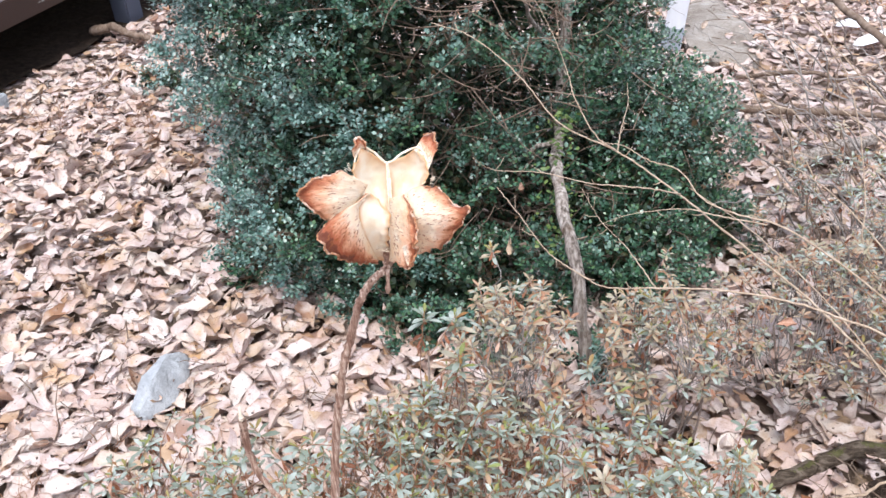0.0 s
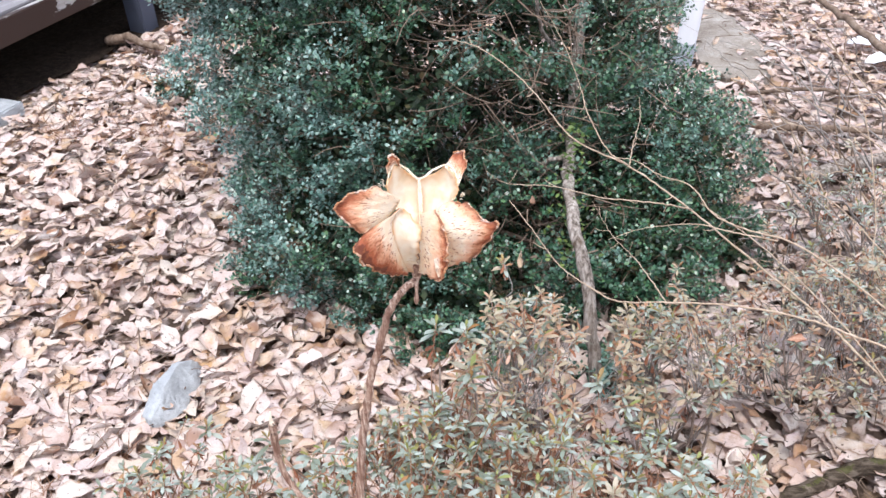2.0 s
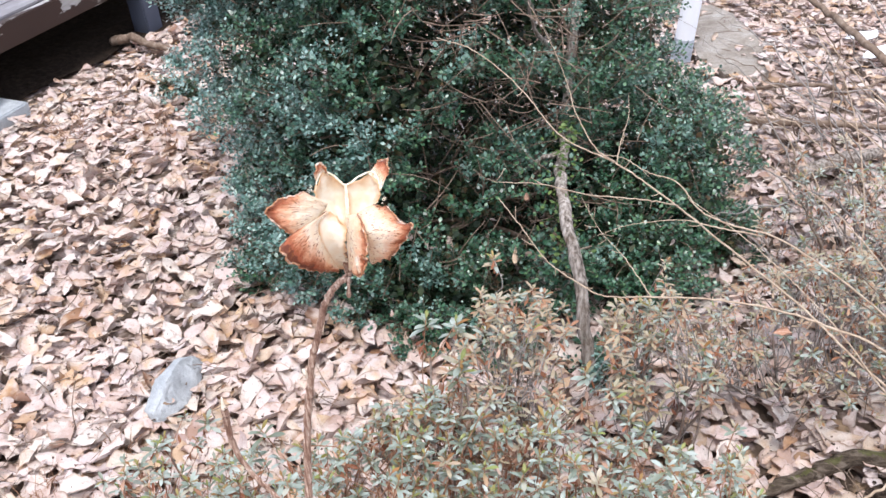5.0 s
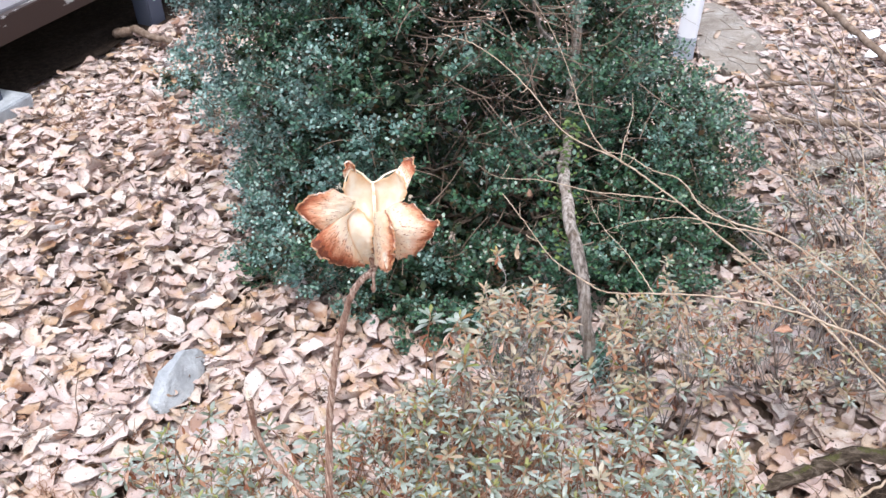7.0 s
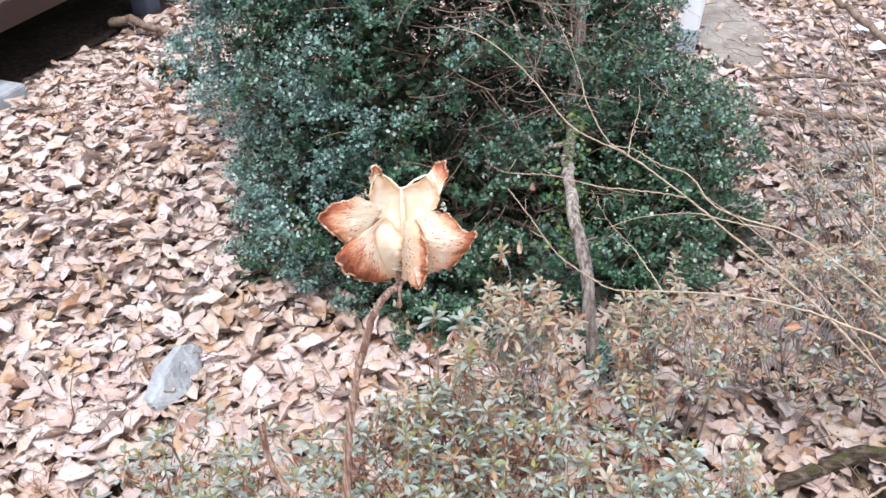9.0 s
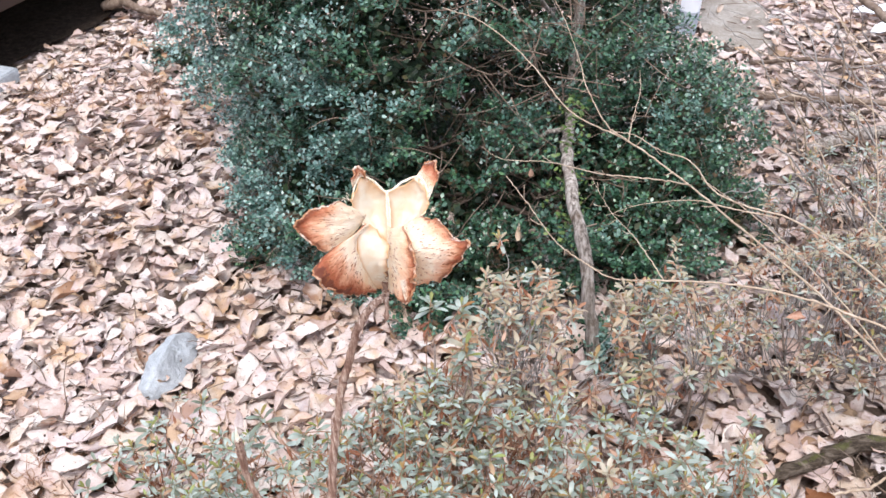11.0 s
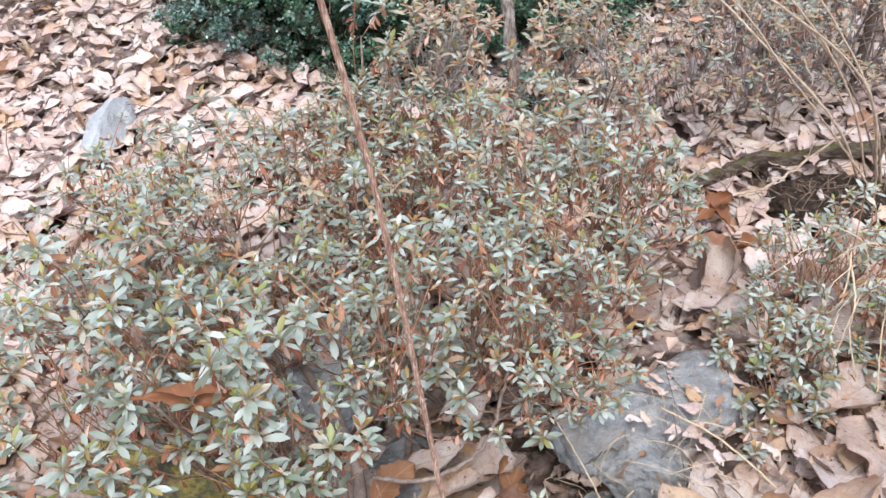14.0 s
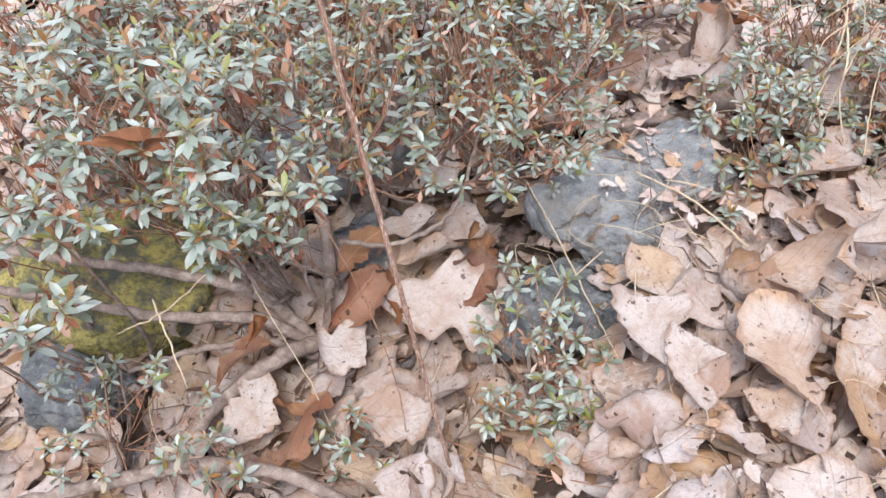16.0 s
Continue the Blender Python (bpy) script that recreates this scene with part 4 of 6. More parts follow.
azalea((-0.05, 0.36), (-0.045, 0.305), (0.075, 0.05), 0.33, 24, 31, GREEN, 0.0, stems=4, low=1.0, leaf=1.0)
azalea((-0.18, 0.66), (-0.15, 0.66), (0.24, 0.20), 0.40, 210, 3, GREEN, 0.06, leaf=0.84)
azalea((0.12, 0.74), (0.12, 0.74), (0.24, 0.18), 0.40, 227, 4, GREEN, 0.10, leaf=0.80)
azalea((-0.02, 0.84), (0.0, 0.85), (0.18, 0.12), 0.32, 130, 5, GREEN, 0.25, leaf=0.80)
azalea((-0.30, 0.52), (-0.29, 0.47), (0.17, 0.17), 0.39, 113, 6, GREEN, 0.03, low=0.6, leaf=1.1)
azalea((0.28, 0.70), (0.28, 0.70), (0.13, 0.12), 0.38, 113, 7, GREEN, 0.08, leaf=0.78)
azalea((-0.06, 0.40), (-0.06, 0.30), (0.13, 0.06), 0.43, 34, 8, GREEN, 0.0, stems=6, low=0.75, leaf=1.0, gaps=FRONT_GAP)
azalea((0.12, 1.02), (0.11, 1.02), (0.15, 0.11), 0.41, 125, 9, BRONZE, 0.8, dead=0.6, low=0.35, leaf=0.86, gaps=TRUNK_GAP)
azalea((0.27, 1.08), (0.27, 1.08), (0.11, 0.10), 0.35, 100, 10, BRONZE, 0.8, dead=0.6, low=0.3, leaf=0.84, gaps=TRUNK_GAP)
azalea((0.56, 1.22), (0.55, 1.21), (0.19, 0.15), 0.28, 215, 11, BRONZE, 0.75, low=0.2, dead=0.6, leaf=0.68)
azalea((0.78, 1.28), (0.76, 1.28), (0.18, 0.16), 0.31, 215, 12, BRONZE, 0.75, low=0.2, dead=0.6, leaf=0.68)
azalea((0.70, 1.55), (0.70, 1.55), (0.18, 0.15), 0.27, 110, 13, BRONZE, 0.3)
azalea((0.56, 0.62), (0.56, 0.62), (0.12, 0.12), 0.27, 105, 14, LOW, 0.05, stems=6, leaf=0.74)
azalea((0.66, 0.50), (0.64, 0.50), (0.09, 0.12), 0.30, 88, 15, LOW, 0.05, stems=6, leaf=0.74)
azalea((-0.26, 0.28), (-0.235, 0.20), (0.085, 0.09), 0.42, 34, 25, GREEN, 0.0, stems=5, low=0.86, leaf=1.12)
azalea((0.21, 0.25), (0.21, 0.27), (0.07, 0.10), 0.20, 34, 16, LOW, 0.0, stems=5)
azalea((0.48, 0.52), (0.46, 0.52), (0.075, 0.10), 0.25, 62, 24, LOW, 0.0, stems=5, leaf=0.72)
azalea((0.21, 0.20), (0.208, 0.182), (0.055, 0.040), 0.17, 18, 28, LOW, 0.0, stems=4, low=0.7, leaf=0.82)
azalea((-0.11, 0.13), (-0.115, 0.135), (0.045, 0.035), 0.15, 8, 29, LOW, 0.0, stems=3, low=0.7, leaf=0.8)
azalea((0.06, 0.20), (0.02, 0.17), (0.05, 0.05), 0.13, 9, 17, LOW, 0.0, stems=3)
azalea((-0.26, 0.20), (-0.20, 0.17), (0.09, 0.08), 0.20, 20, 18, LOW, 0.05, stems=4, leaf=0.7)
azalea((-0.40, 0.64), (-0.42, 0.64), (0.11, 0.11), 0.27, 36, 26, LOW, 0.1, low=0.4, stems=6, leaf=0.85)
azalea((-0.30, 0.72), (-0.31, 0.74), (0.10, 0.10), 0.33, 34, 19, GREEN, 0.1, stems=5, leaf=0.85)
azalea((-0.44, 0.88), (-0.43, 0.88), (0.13, 0.09), 0.25, 30, 27, LOW, 0.05, low=0.4, stems=6, leaf=0.95)
azalea((0.42, 0.42), (0.42, 0.42), (0.03, 0.04), 0.20, 5, 20, LOW, 0.0, stems=2)


# ---- bare twigs at the right ----
def twig_bush():
    at = (0.76, 0.98, 0.0)
    bush = thing("bare_shrub", "leafless shrub with long pale arching twigs", "shrub", at=at)
    lines = []
    lines.append(([(0.75, 0.99, 0.0), (0.65, 0.96, 0.18), (0.516, 0.983, 0.316), (0.457, 1.017, 0.367), (0.366, 1.05, 0.437), (0.283, 1.083, 0.499), (0.214, 1.117, 0.538), (0.139, 1.15, 0.566), (0.084, 1.183, 0.625), (0.021, 1.217, 0.668), (-0.035, 1.25, 0.677)], 0.0030))
    lines.append(([(0.212, 1.117, 0.540), (0.184, 1.12, 0.563), (0.158, 1.14, 0.609), (0.150, 1.16, 0.634), (0.127, 1.18, 0.691), (0.098, 1.2, 0.74)], 0.0015))
    lines.append(([(0.294, 1.078, 0.493), (0.246, 1.028, 0.533), (0.172, 1.006, 0.556), (0.112, 0.984, 0.586), (0.057, 0.962, 0.604), (0.034, 0.94, 0.633)], 0.0015))
    lines.append(([(0.76, 0.97, 0.0), (0.66, 0.90, 0.27), (0.511, 0.86, 0.421), (0.453, 0.87, 0.447), (0.387, 0.88, 0.468), (0.312, 0.9, 0.47), (0.245, 0.914, 0.463), (0.19, 0.94, 0.446), (0.158, 0.96, 0.452), (0.118, 0.98, 0.473), (0.086, 1.0, 0.513), (0.056, 1.03, 0.54)], 0.0026))
    lines.append(([(0.245, 0.914, 0.463), (0.218, 1.0, 0.464), (0.193, 1.08, 0.451), (0.168, 1.15, 0.465)], 0.0012))
    lines.append(([(0.214, 1.117, 0.538), (0.221, 1.15, 0.551), (0.240, 1.25, 0.545), (0.243, 1.3, 0.554)], 0.0013))
    lines.append(([(0.76, 1.01, 0.0), (0.68, 1.0, 0.2), (0.562, 1.0, 0.361), (0.432, 1.029, 0.461), (0.363, 1.057, 0.474), (0.326, 1.086, 0.479), (0.297, 1.114, 0.507), (0.257, 1.143, 0.51), (0.228, 1.171, 0.517), (0.189, 1.2, 0.509)], 0.0026))
    lines.append(([(0.40, 1.04, 0.467), (0.334, 1.06, 0.472), (0.302, 1.07, 0.475), (0.262, 1.08, 0.467), (0.225, 1.09, 0.454), (0.188, 1.1, 0.432)], 0.0014))
    lines.append(([(0.78, 1.0, 0.0), (0.71, 1.0, 0.2), (0.60, 1.05, 0.36), (0.52, 1.14, 0.44), (0.45, 1.24, 0.46)], 0.0028))
    lines.append(([(0.745, 0.98, 0.0), (0.75, 1.0, 0.25), (0.66, 1.02, 0.45), (0.60, 1.15, 0.55), (0.55, 1.3, 0.58)], 0.0030))
    lines.append(([(0.77, 0.96, 0.0), (0.74, 0.92, 0.2), (0.66, 0.82, 0.38), (0.60, 0.80, 0.5)], 0.0024))
    lines.append(([(0.80, 1.0, 0.0), (0.79, 1.04, 0.2), (0.70, 1.1, 0.36), (0.67, 1.25, 0.42)], 0.0026))
    lines.append(([(0.78, 0.99, 0.0), (0.70, 1.02, 0.18), (0.612, 1.05, 0.285), (0.562, 1.08, 0.321), (0.503, 1.12, 0.346), (0.413, 1.2, 0.369)], 0.0024))
    lines.append(([(0.80, 1.01, 0.0), (0.74, 1.05, 0.15), (0.635, 1.12, 0.265), (0.596, 1.25, 0.272), (0.561, 1.35, 0.302)], 0.0022))
    lines.append(([(0.80, 1.2, 0.0), (0.70, 1.28, 0.14), (0.634, 1.3, 0.245), (0.637, 1.34, 0.305), (0.637, 1.42, 0.390), (0.623, 1.5, 0.467), (0.587, 1.6, 0.527)], 0.0026))
    lines.append(([(0.77, 0.98, 0.0), (0.66, 0.96, 0.15), (0.566, 0.96, 0.265), (0.515, 1.0, 0.326), (0.466, 1.06, 0.364), (0.404, 1.15, 0.391), (0.338, 1.25, 0.398)], 0.0024))
    for k, (pts, r0) in enumerate(lines):
        v, f = tube(pts, [r0 * 0.78, r0 * 0.55, r0 * 0.36, r0 * 0.22], 9 * len(pts), 6, 0.00035, 0.05, k)
        me = mesh_of("twig", local(v, at), f)
        me.materials.append(M_TWIG if k < 9 or k > 13 else M_TWIGDARK)
        twig = put_part("twig", me, bush)
        r = np.random.default_rng(k)
        spurs = []
        path = smooth_line(pts, 30)
        for i in range(5, 29, 2):
            if r.random() < 0.6:
                d = r.normal(0, 1, 3) * np.array([1, 0.6, 1])
                d /= np.linalg.norm(d)
                ln = r.uniform(0.004, 0.02)
                spurs.append(tube([path[i], path[i] + d * ln * 0.6, path[i] + d * ln + [0, 0, 0.003]], [r0 * 0.3, 0.0004], 4, 4))
        if spurs:
            v, f = join(spurs)
            me = mesh_of("spur_growth", local(v, at), f)
            me.materials.append(M_TWIG)
            put_part("spur_growth", me, twig, kind="stuff")


twig_bush()


def single_branch(name, pts, radii, material, label, category="branch", group="", sides=8, wob=0.001, seed=1):
    fine = category in ("straw", "stalk")
    v, f = tube(pts, [q * (0.48 if fine else 1) for q in radii], 8 * len(pts), sides, wob * (0.3 if fine else 1), 0.06, seed)
    at = np.asarray(pts[0], float)
    me = mesh_of(name, local(v, at), f)
    me.materials.append(material)
    ob = new(name, me)
    ob.location = at
    return tagged(ob, label, category, group)


def dark_shrub():
    at = (0.82, 1.3, 0.0)
    bush = thing("leafless_shrub", "dark leafless shrub with fine crossing branches", "shrub", at=at)
    r = np.random.default_rng(8)
    main = [(0.82, 1.3, -0.01), (0.78, 1.25, 0.3), (0.68, 1.24, 0.52), (0.603, 1.3, 0.598), (0.572, 1.4, 0.612), (0.548, 1.5, 0.617), (0.50, 1.65, 0.64)]
    v, f = tube(main, [0.009, 0.0065, 0.0055, 0.004], 50, 8, 0.0012, 0.05, 2)
    me = mesh_of("branch", local(v, at), f)
    me.materials.append(M_TWIGDARK)
    put_part("branch", me, bush, "thick dark brown branch")
    for k in range(72):
        x, y = 0.90 + r.normal(0, 0.15), 1.85 + r.normal(0, 0.32)
        tip = np.array([x - r.uniform(0.0, 0.40), y + r.normal(0, 0.25), r.uniform(0.06, 0.42)])
        start = np.array([x, y, -0.01])
        mid = start * 0.5 + tip * 0.5 + np.array([r.normal(0, 0.03), r.normal(0, 0.03), 0.07])
        v, f = tube([start, mid, tip], [0.0026, 0.0016, 0.0006], 16, 5, 0.004, 0.08, k)
        me = mesh_of("branch", local(v, at), f)
        me.materials.append((M_TWIGDARK, M_TWIGGREY, M_TWIGGREY, M_TWIG)[k % 4])
        put_part("branch", me, bush)


dark_shrub()
single_branch("fallen_branch", [(0.60, 2.22, 0.05), (0.72, 2.20, 0.045), (0.86, 2.17, 0.05), (1.05, 2.14, 0.04)], [0.011, 0.009, 0.007], M_TWIGDARK, "dark fallen branch lying on leaves", group="fallen branches")
single_branch("fallen_branch", [(0.70, 1.93, 0.05), (0.80, 1.98, 0.055), (0.90, 2.02, 0.05)], [0.018, 0.017, 0.013], M_TRUNK, "grey-brown broken branch lying on leaves", group="fallen branches", seed=4)
single_branch("fallen_branch", [(0.66, 2.42, 0.04), (0.80, 2.26, 0.12), (0.92, 2.36, 0.05), (1.1, 2.5, 0.04)], [0.006, 0.005, 0.003], M_TWIGDARK, "thin crooked dark branch on leaves", group="fallen branches", seed=9)
single_branch("fallen_branch", [(-1.40, 3.00, 0.035), (-1.32, 2.98, 0.055), (-1.25, 2.93, 0.05), (-1.16, 2.90, 0.04)], [0.016, 0.014, 0.010], M_TWIGDARK, "short grey-brown branch lying beside the platform leg", group="fallen branches", wob=0.002, seed=33)
single_branch("mossy_log", [(0.34, 0.95, 0.020), (0.46, 1.00, 0.034), (0.62, 1.055, 0.040), (0.95, 1.09, 0.04)], [0.006, 0.011, 0.0135, 0.015], M_MOSSLOG, "dark rotting log with moss half sunk in leaves", "log", sides=16, wob=0.003, seed=12)
single_branch("fallen_branch", [(0.318, 0.838, 0.055), (0.36, 0.842, 0.062), (0.40, 0.848, 0.06), (0.441, 0.853, 0.056)], [0.009, 0.0105, 0.0085], M_TWIGGREY, "short broken grey stick lying on leaves", group="fallen branches", seed=25)
single_branch("fallen_branch", [(0.50, 0.935, 0.06), (0.58, 0.95, 0.075), (0.68, 1.0, 0.12), (0.80, 1.02, 0.2)], [0.0022, 0.002, 0.0012], M_TWIG, "pale thin twig leaning over the log", group="fallen branches", seed=20)


# ---- bare azalea stems and straws over the bank ----
LOWBRANCH = "thick bare grey-brown azalea branch spreading low"
bare = []
bare.append((31, [(-0.025, 0.295, 0.04), (-0.09, 0.33, 0.1), (-0.18, 0.345, 0.12), (-0.3, 0.345, 0.15), (-0.4, 0.34, 0.19)], [0.0075, 0.0065, 0.0055]))
bare.append((32, [(-0.025, 0.295, 0.04), (-0.09, 0.305, 0.09), (-0.18, 0.295, 0.11), (-0.3, 0.3, 0.14), (-0.42, 0.3, 0.18)], [0.0075, 0.006, 0.005]))
bare.append((33, [(-0.02, 0.305, 0.05), (-0.06, 0.27, 0.075), (-0.12, 0.215, 0.07), (-0.17, 0.17, 0.04)], [0.0095, 0.009, 0.007]))
bare.append((34, [(-0.02, 0.31, 0.03), (-0.03, 0.42, 0.12), (-0.1, 0.52, 0.17), (-0.18, 0.6, 0.25)], [0.008, 0.0065, 0.004]))
bare.append((35, [(0.03, 0.11, 0.045), (-0.02, 0.125, 0.075), (-0.1, 0.138, 0.085), (-0.18, 0.125, 0.09), (-0.3, 0.085, 0.1)], [0.0055, 0.0075, 0.0065]))
bare.append((36, [(-0.005, 0.38, 0.13), (0.06, 0.385, 0.12), (0.12, 0.41, 0.145), (0.15, 0.47, 0.2)], [0.003, 0.0026, 0.0018]))
bare.append((37, [(0.0, 0.52, 0.06), (-0.05, 0.55, 0.15), (-0.12, 0.6, 0.21), (-0.2, 0.66, 0.27)], [0.007, 0.006, 0.004]))
bare.append((38, [(0.13, 0.5, 0.05), (0.06, 0.53, 0.13), (0.0, 0.55, 0.17), (-0.07, 0.6, 0.22)], [0.0065, 0.006, 0.004]))
bare.append((39, [(0.02, 0.45, 0.03), (0.04, 0.5, 0.12), (0.05, 0.55, 0.2), (0.04, 0.6, 0.3)], [0.005, 0.0045, 0.003]))
bare.append((50, [(-0.025, 0.29, 0.03), (-0.08, 0.285, 0.075), (-0.15, 0.27, 0.085), (-0.22, 0.24, 0.09)], [0.005, 0.004, 0.0025]))
for seed, pts, radii in bare:
    single_branch("azalea_branch", pts, radii, M_AZSTEM, LOWBRANCH, group="bare azalea branches", seed=seed)
straws = []
straws.append((40, [(0.32, 0.453, 0.155), (0.378, 0.403, 0.16), (0.431, 0.335, 0.155), (0.479, 0.266, 0.155), (0.523, 0.192, 0.15), (0.58, 0.1, 0.145)], [0.0024, 0.003, 0.0026], 'long pale dry stalk lying across dead leaves'))
straws.append((41, [(0.2, 0.465, 0.13), (0.235, 0.367, 0.14), (0.266, 0.287, 0.13), (0.287, 0.24, 0.12)], [0.0022, 0.002, 0.0014], 'short dry stalk leaning over a rock'))
straws.append((42, [(0.56, 0.66, 0.12), (0.55, 0.612, 0.24), (0.54, 0.536, 0.24), (0.538, 0.518, 0.2), (0.549, 0.48, 0.15)], [0.003, 0.0026, 0.0018], 'pale dry grass stalk bent over the bank'))
straws.append((43, [(0.565, 0.67, 0.12), (0.549, 0.604, 0.26), (0.533, 0.55, 0.22), (0.513, 0.568, 0.17)], [0.0028, 0.0024, 0.0015], 'pale dry grass stalk bent over the bank'))
straws.append((48, [(0.6, 0.64, 0.12), (0.57, 0.58, 0.22), (0.545, 0.54, 0.2), (0.52, 0.5, 0.15)], [0.0024, 0.002, 0.0015], 'pale dry grass stalk bent over the bank'))
straws.append((49, [(0.62, 0.6, 0.13), (0.59, 0.56, 0.22), (0.565, 0.5, 0.21), (0.56, 0.45, 0.15)], [0.0024, 0.002, 0.0015], 'pale dry grass stalk bent over the bank'))
straws.append((51, [(-0.187, 0.217, 0.2), (-0.144, 0.246, 0.2), (-0.096, 0.317, 0.2)], [0.0014, 0.0016, 0.001], 'thin pale stalk resting on azalea branches'))
straws.append((52, [(-0.163, 0.256, 0.2), (-0.145, 0.225, 0.205), (-0.12, 0.175, 0.17)], [0.002, 0.0022, 0.0012], 'thin pale stalk resting on azalea branches'))
straws.append((53, [(0.05, 0.24, 0.05), (0.1, 0.19, 0.055), (0.2, 0.14, 0.07), (0.34, 0.09, 0.12)], [0.0016, 0.0018, 0.0012], 'thin dark stalk lying on dead leaves'))
for seed, pts, radii, label in straws:
    single_branch("straw", pts, radii, M_STRAW if seed != 53 else M_TWIGRED, label, "straw", "dry straws", 6, 0.0015, seed)
single_branch("straw", [(-0.10, 0.36, 0.21), (-0.08, 0.30, 0.16), (-0.02, 0.22, 0.09), (0.02, 0.14, 0.05)], [0.0013, 0.0012, 0.0009], M_STRAW, "thin dry stalk fallen over azalea stems", "straw", "dry straws", 6, 0.0015, 44)
single_branch("straw", [(-0.36, 0.74, 0.22), (-0.42, 0.70, 0.17), (-0.50, 0.62, 0.10), (-0.58, 0.54, 0.05)], [0.002, 0.0026, 0.003], M_TWIG, "pale bare stick leaning out of the azalea", "straw", "dry straws", 6, 0.0015, 45)
single_branch("thin_stalk", [(0.035, 0.22, 0.36), (0.06, 0.21, 0.24), (0.075, 0.19, 0.12), (0.08, 0.14, 0.03)], [0.0011, 0.0014, 0.0016], M_TWIGRED, "thin reddish dead stalk standing in leaves", "stalk", "", 6, 0.001, 46)


def debris():
    """Short broken twigs strewn over the leaves."""
    r = np.random.default_rng(77)
    sticks = []
    for i in range(1500):
        near = i < 560
        x, y = (r.uniform(-0.45, 0.75), r.uniform(0.03, 0.85)) if near else (r.uniform(-1.8, 1.3), r.uniform(0.9, 3.2))
        if x < -1.40 + 0.348 * (y - 2.46):
            continue
        ln = r.uniform(0.02, 0.10)
        a = r.uniform(0, 6.28)
        d = np.array([math.cos(a), math.sin(a), r.normal(0, 0.18)]) * ln
        p = np.array([x, y, height(x, y) + r.uniform(0.03, 0.05)])
        w = r.uniform(0.0004, 0.0011) * (1 if near else 1.5)
        sticks.append(tube([p, p + d * 0.5 + r.normal(0, 0.004, 3), p + d], [w, w, w * 0.5], 5, 4))
    for i in range(120):
        p = np.array([r.normal(0.66, 0.08), r.normal(0.965, 0.035), 0.045 + r.uniform(-0.01, 0.012)])
        d = r.normal(0, 1, 3) * np.array([1, 1, 0.25])
        d *= r.uniform(0.012, 0.05) / np.linalg.norm(d)
        w = r.uniform(0.0004, 0.0012)
        sticks.append(tube([p, p + d * 0.5 + r.normal(0, 0.003, 3), p + d], [w, w, w * 0.5], 5, 4))
    v, f = join(sticks)
    me = mesh_of("twig_debris", v, f)
    me.materials.append(M_TWIGDARK)
    tagged(new("twig_debris", me), "short broken brown twigs strewn over leaves", "debris", kind="stuff")


debris()


def wisps(area, count, length, lift, seed, label):
    """Fine pale dry grass blades lying tangled over the bank."""
    r = np.random.default_rng(seed)
    blades = []
    for i in range(count):
        x, y = r.uniform(area[0], area[1]), r.uniform(area[2], area[3])
        a, ln = r.normal(-0.9, 0.9), r.uniform(0.4, 1.0) * length
        d = np.array([math.cos(a), math.sin(a), 0.0])
        z = height(x, y) + lift[0] + r.uniform(0, lift[1])
        p = np.array([x, y, z])
        side = np.array([-d[1], d[0], 0.0]) * r.normal(0, 0.18) * ln
        rise = np.array([0, 0, r.uniform(0.0, 0.22) * ln])
        w = r.uniform(0.00035, 0.0009)
        blades.append(tube([p, p + d * ln * 0.35 + side * 0.6 + rise, p + d * ln * 0.7 + side + rise * 0.8, p + d * ln + side * 0.4 + [0, 0, r.normal(-0.01, 0.015)]], [w, w, w * 0.8, w * 0.4], 9, 4))
    v, f = join(blades)
    at = (area[0], area[2], 0.0)
    me = mesh_of("dry_grass", local(v, at), f)
    me.materials.append(M_STRAW)
    ob = new("dry_grass", me)
    ob.location = at
    tagged(ob, label, "dry grass", kind="stuff")


wisps((0.19, 0.36, 0.30, 0.50), 34, 0.11, (0.045, 0.05), 5, "fine pale dry grass blades lying over the rocks")
wisps((0.50, 0.68, 0.48, 0.70), 38, 0.14, (0.06, 0.14), 6, "tangle of pale dry grass blades beside azalea sprigs")
wisps((-0.30, 0.70, 0.04, 0.32), 46, 0.10, (0.035, 0.03), 7, "thin dry grass blades strewn over fallen leaves")


def caught_leaf(at, size, turn, seed, material, label):
    v, f, uv = oak_leaf(24, 9, seed, 1.3)
    v = v * size
    me = mesh_of("caught_leaf", v, f, uv)
    me.materials.append(material)
    ob = new("caught_leaf", me)
    ob.matrix_world = pose(*at, *turn)
    tagged(ob, label, "leaf", "leaves caught in the azaleas")


M_RUST = green_leaf("rust_leaf", [(0.0, (0.13, 0.048, 0.02)), (0.5, (0.20, 0.078, 0.032)), (1.0, (0.27, 0.12, 0.055))], 0.6, 0.3, 0.1)
caught_leaf((-0.19, 0.325, 0.345), 0.085, (62, 8, 8), 3, M_RUST, "dark rust-brown curled leaf caught in an azalea")
caught_leaf((-0.06, 0.205, 0.20), 0.035, (20, 10, 70), 4, M_RUST, "small rust-orange leaf caught on azalea twigs")
caught_leaf((0.42, 1.0, 0.335), 0.030, (35, 10, 15), 5, M_AZDEAD, "small rust-orange leaf caught on thin twigs")
caught_leaf((0.06, 0.30, 0.10), 0.09, (55, 25, 120), 6, M_RUST, "curled rust-brown leaf standing among dead leaves")
caught_leaf((0.57, 0.76, 0.05), 0.065, (15, 10, 200), 7, M_RUST, "rust-brown leaf lying on paler leaves")
caught_leaf((0.50, 0.80, 0.05), 0.06, (10, -15, 40), 8, M_RUST, "rust-brown leaf lying on paler leaves")

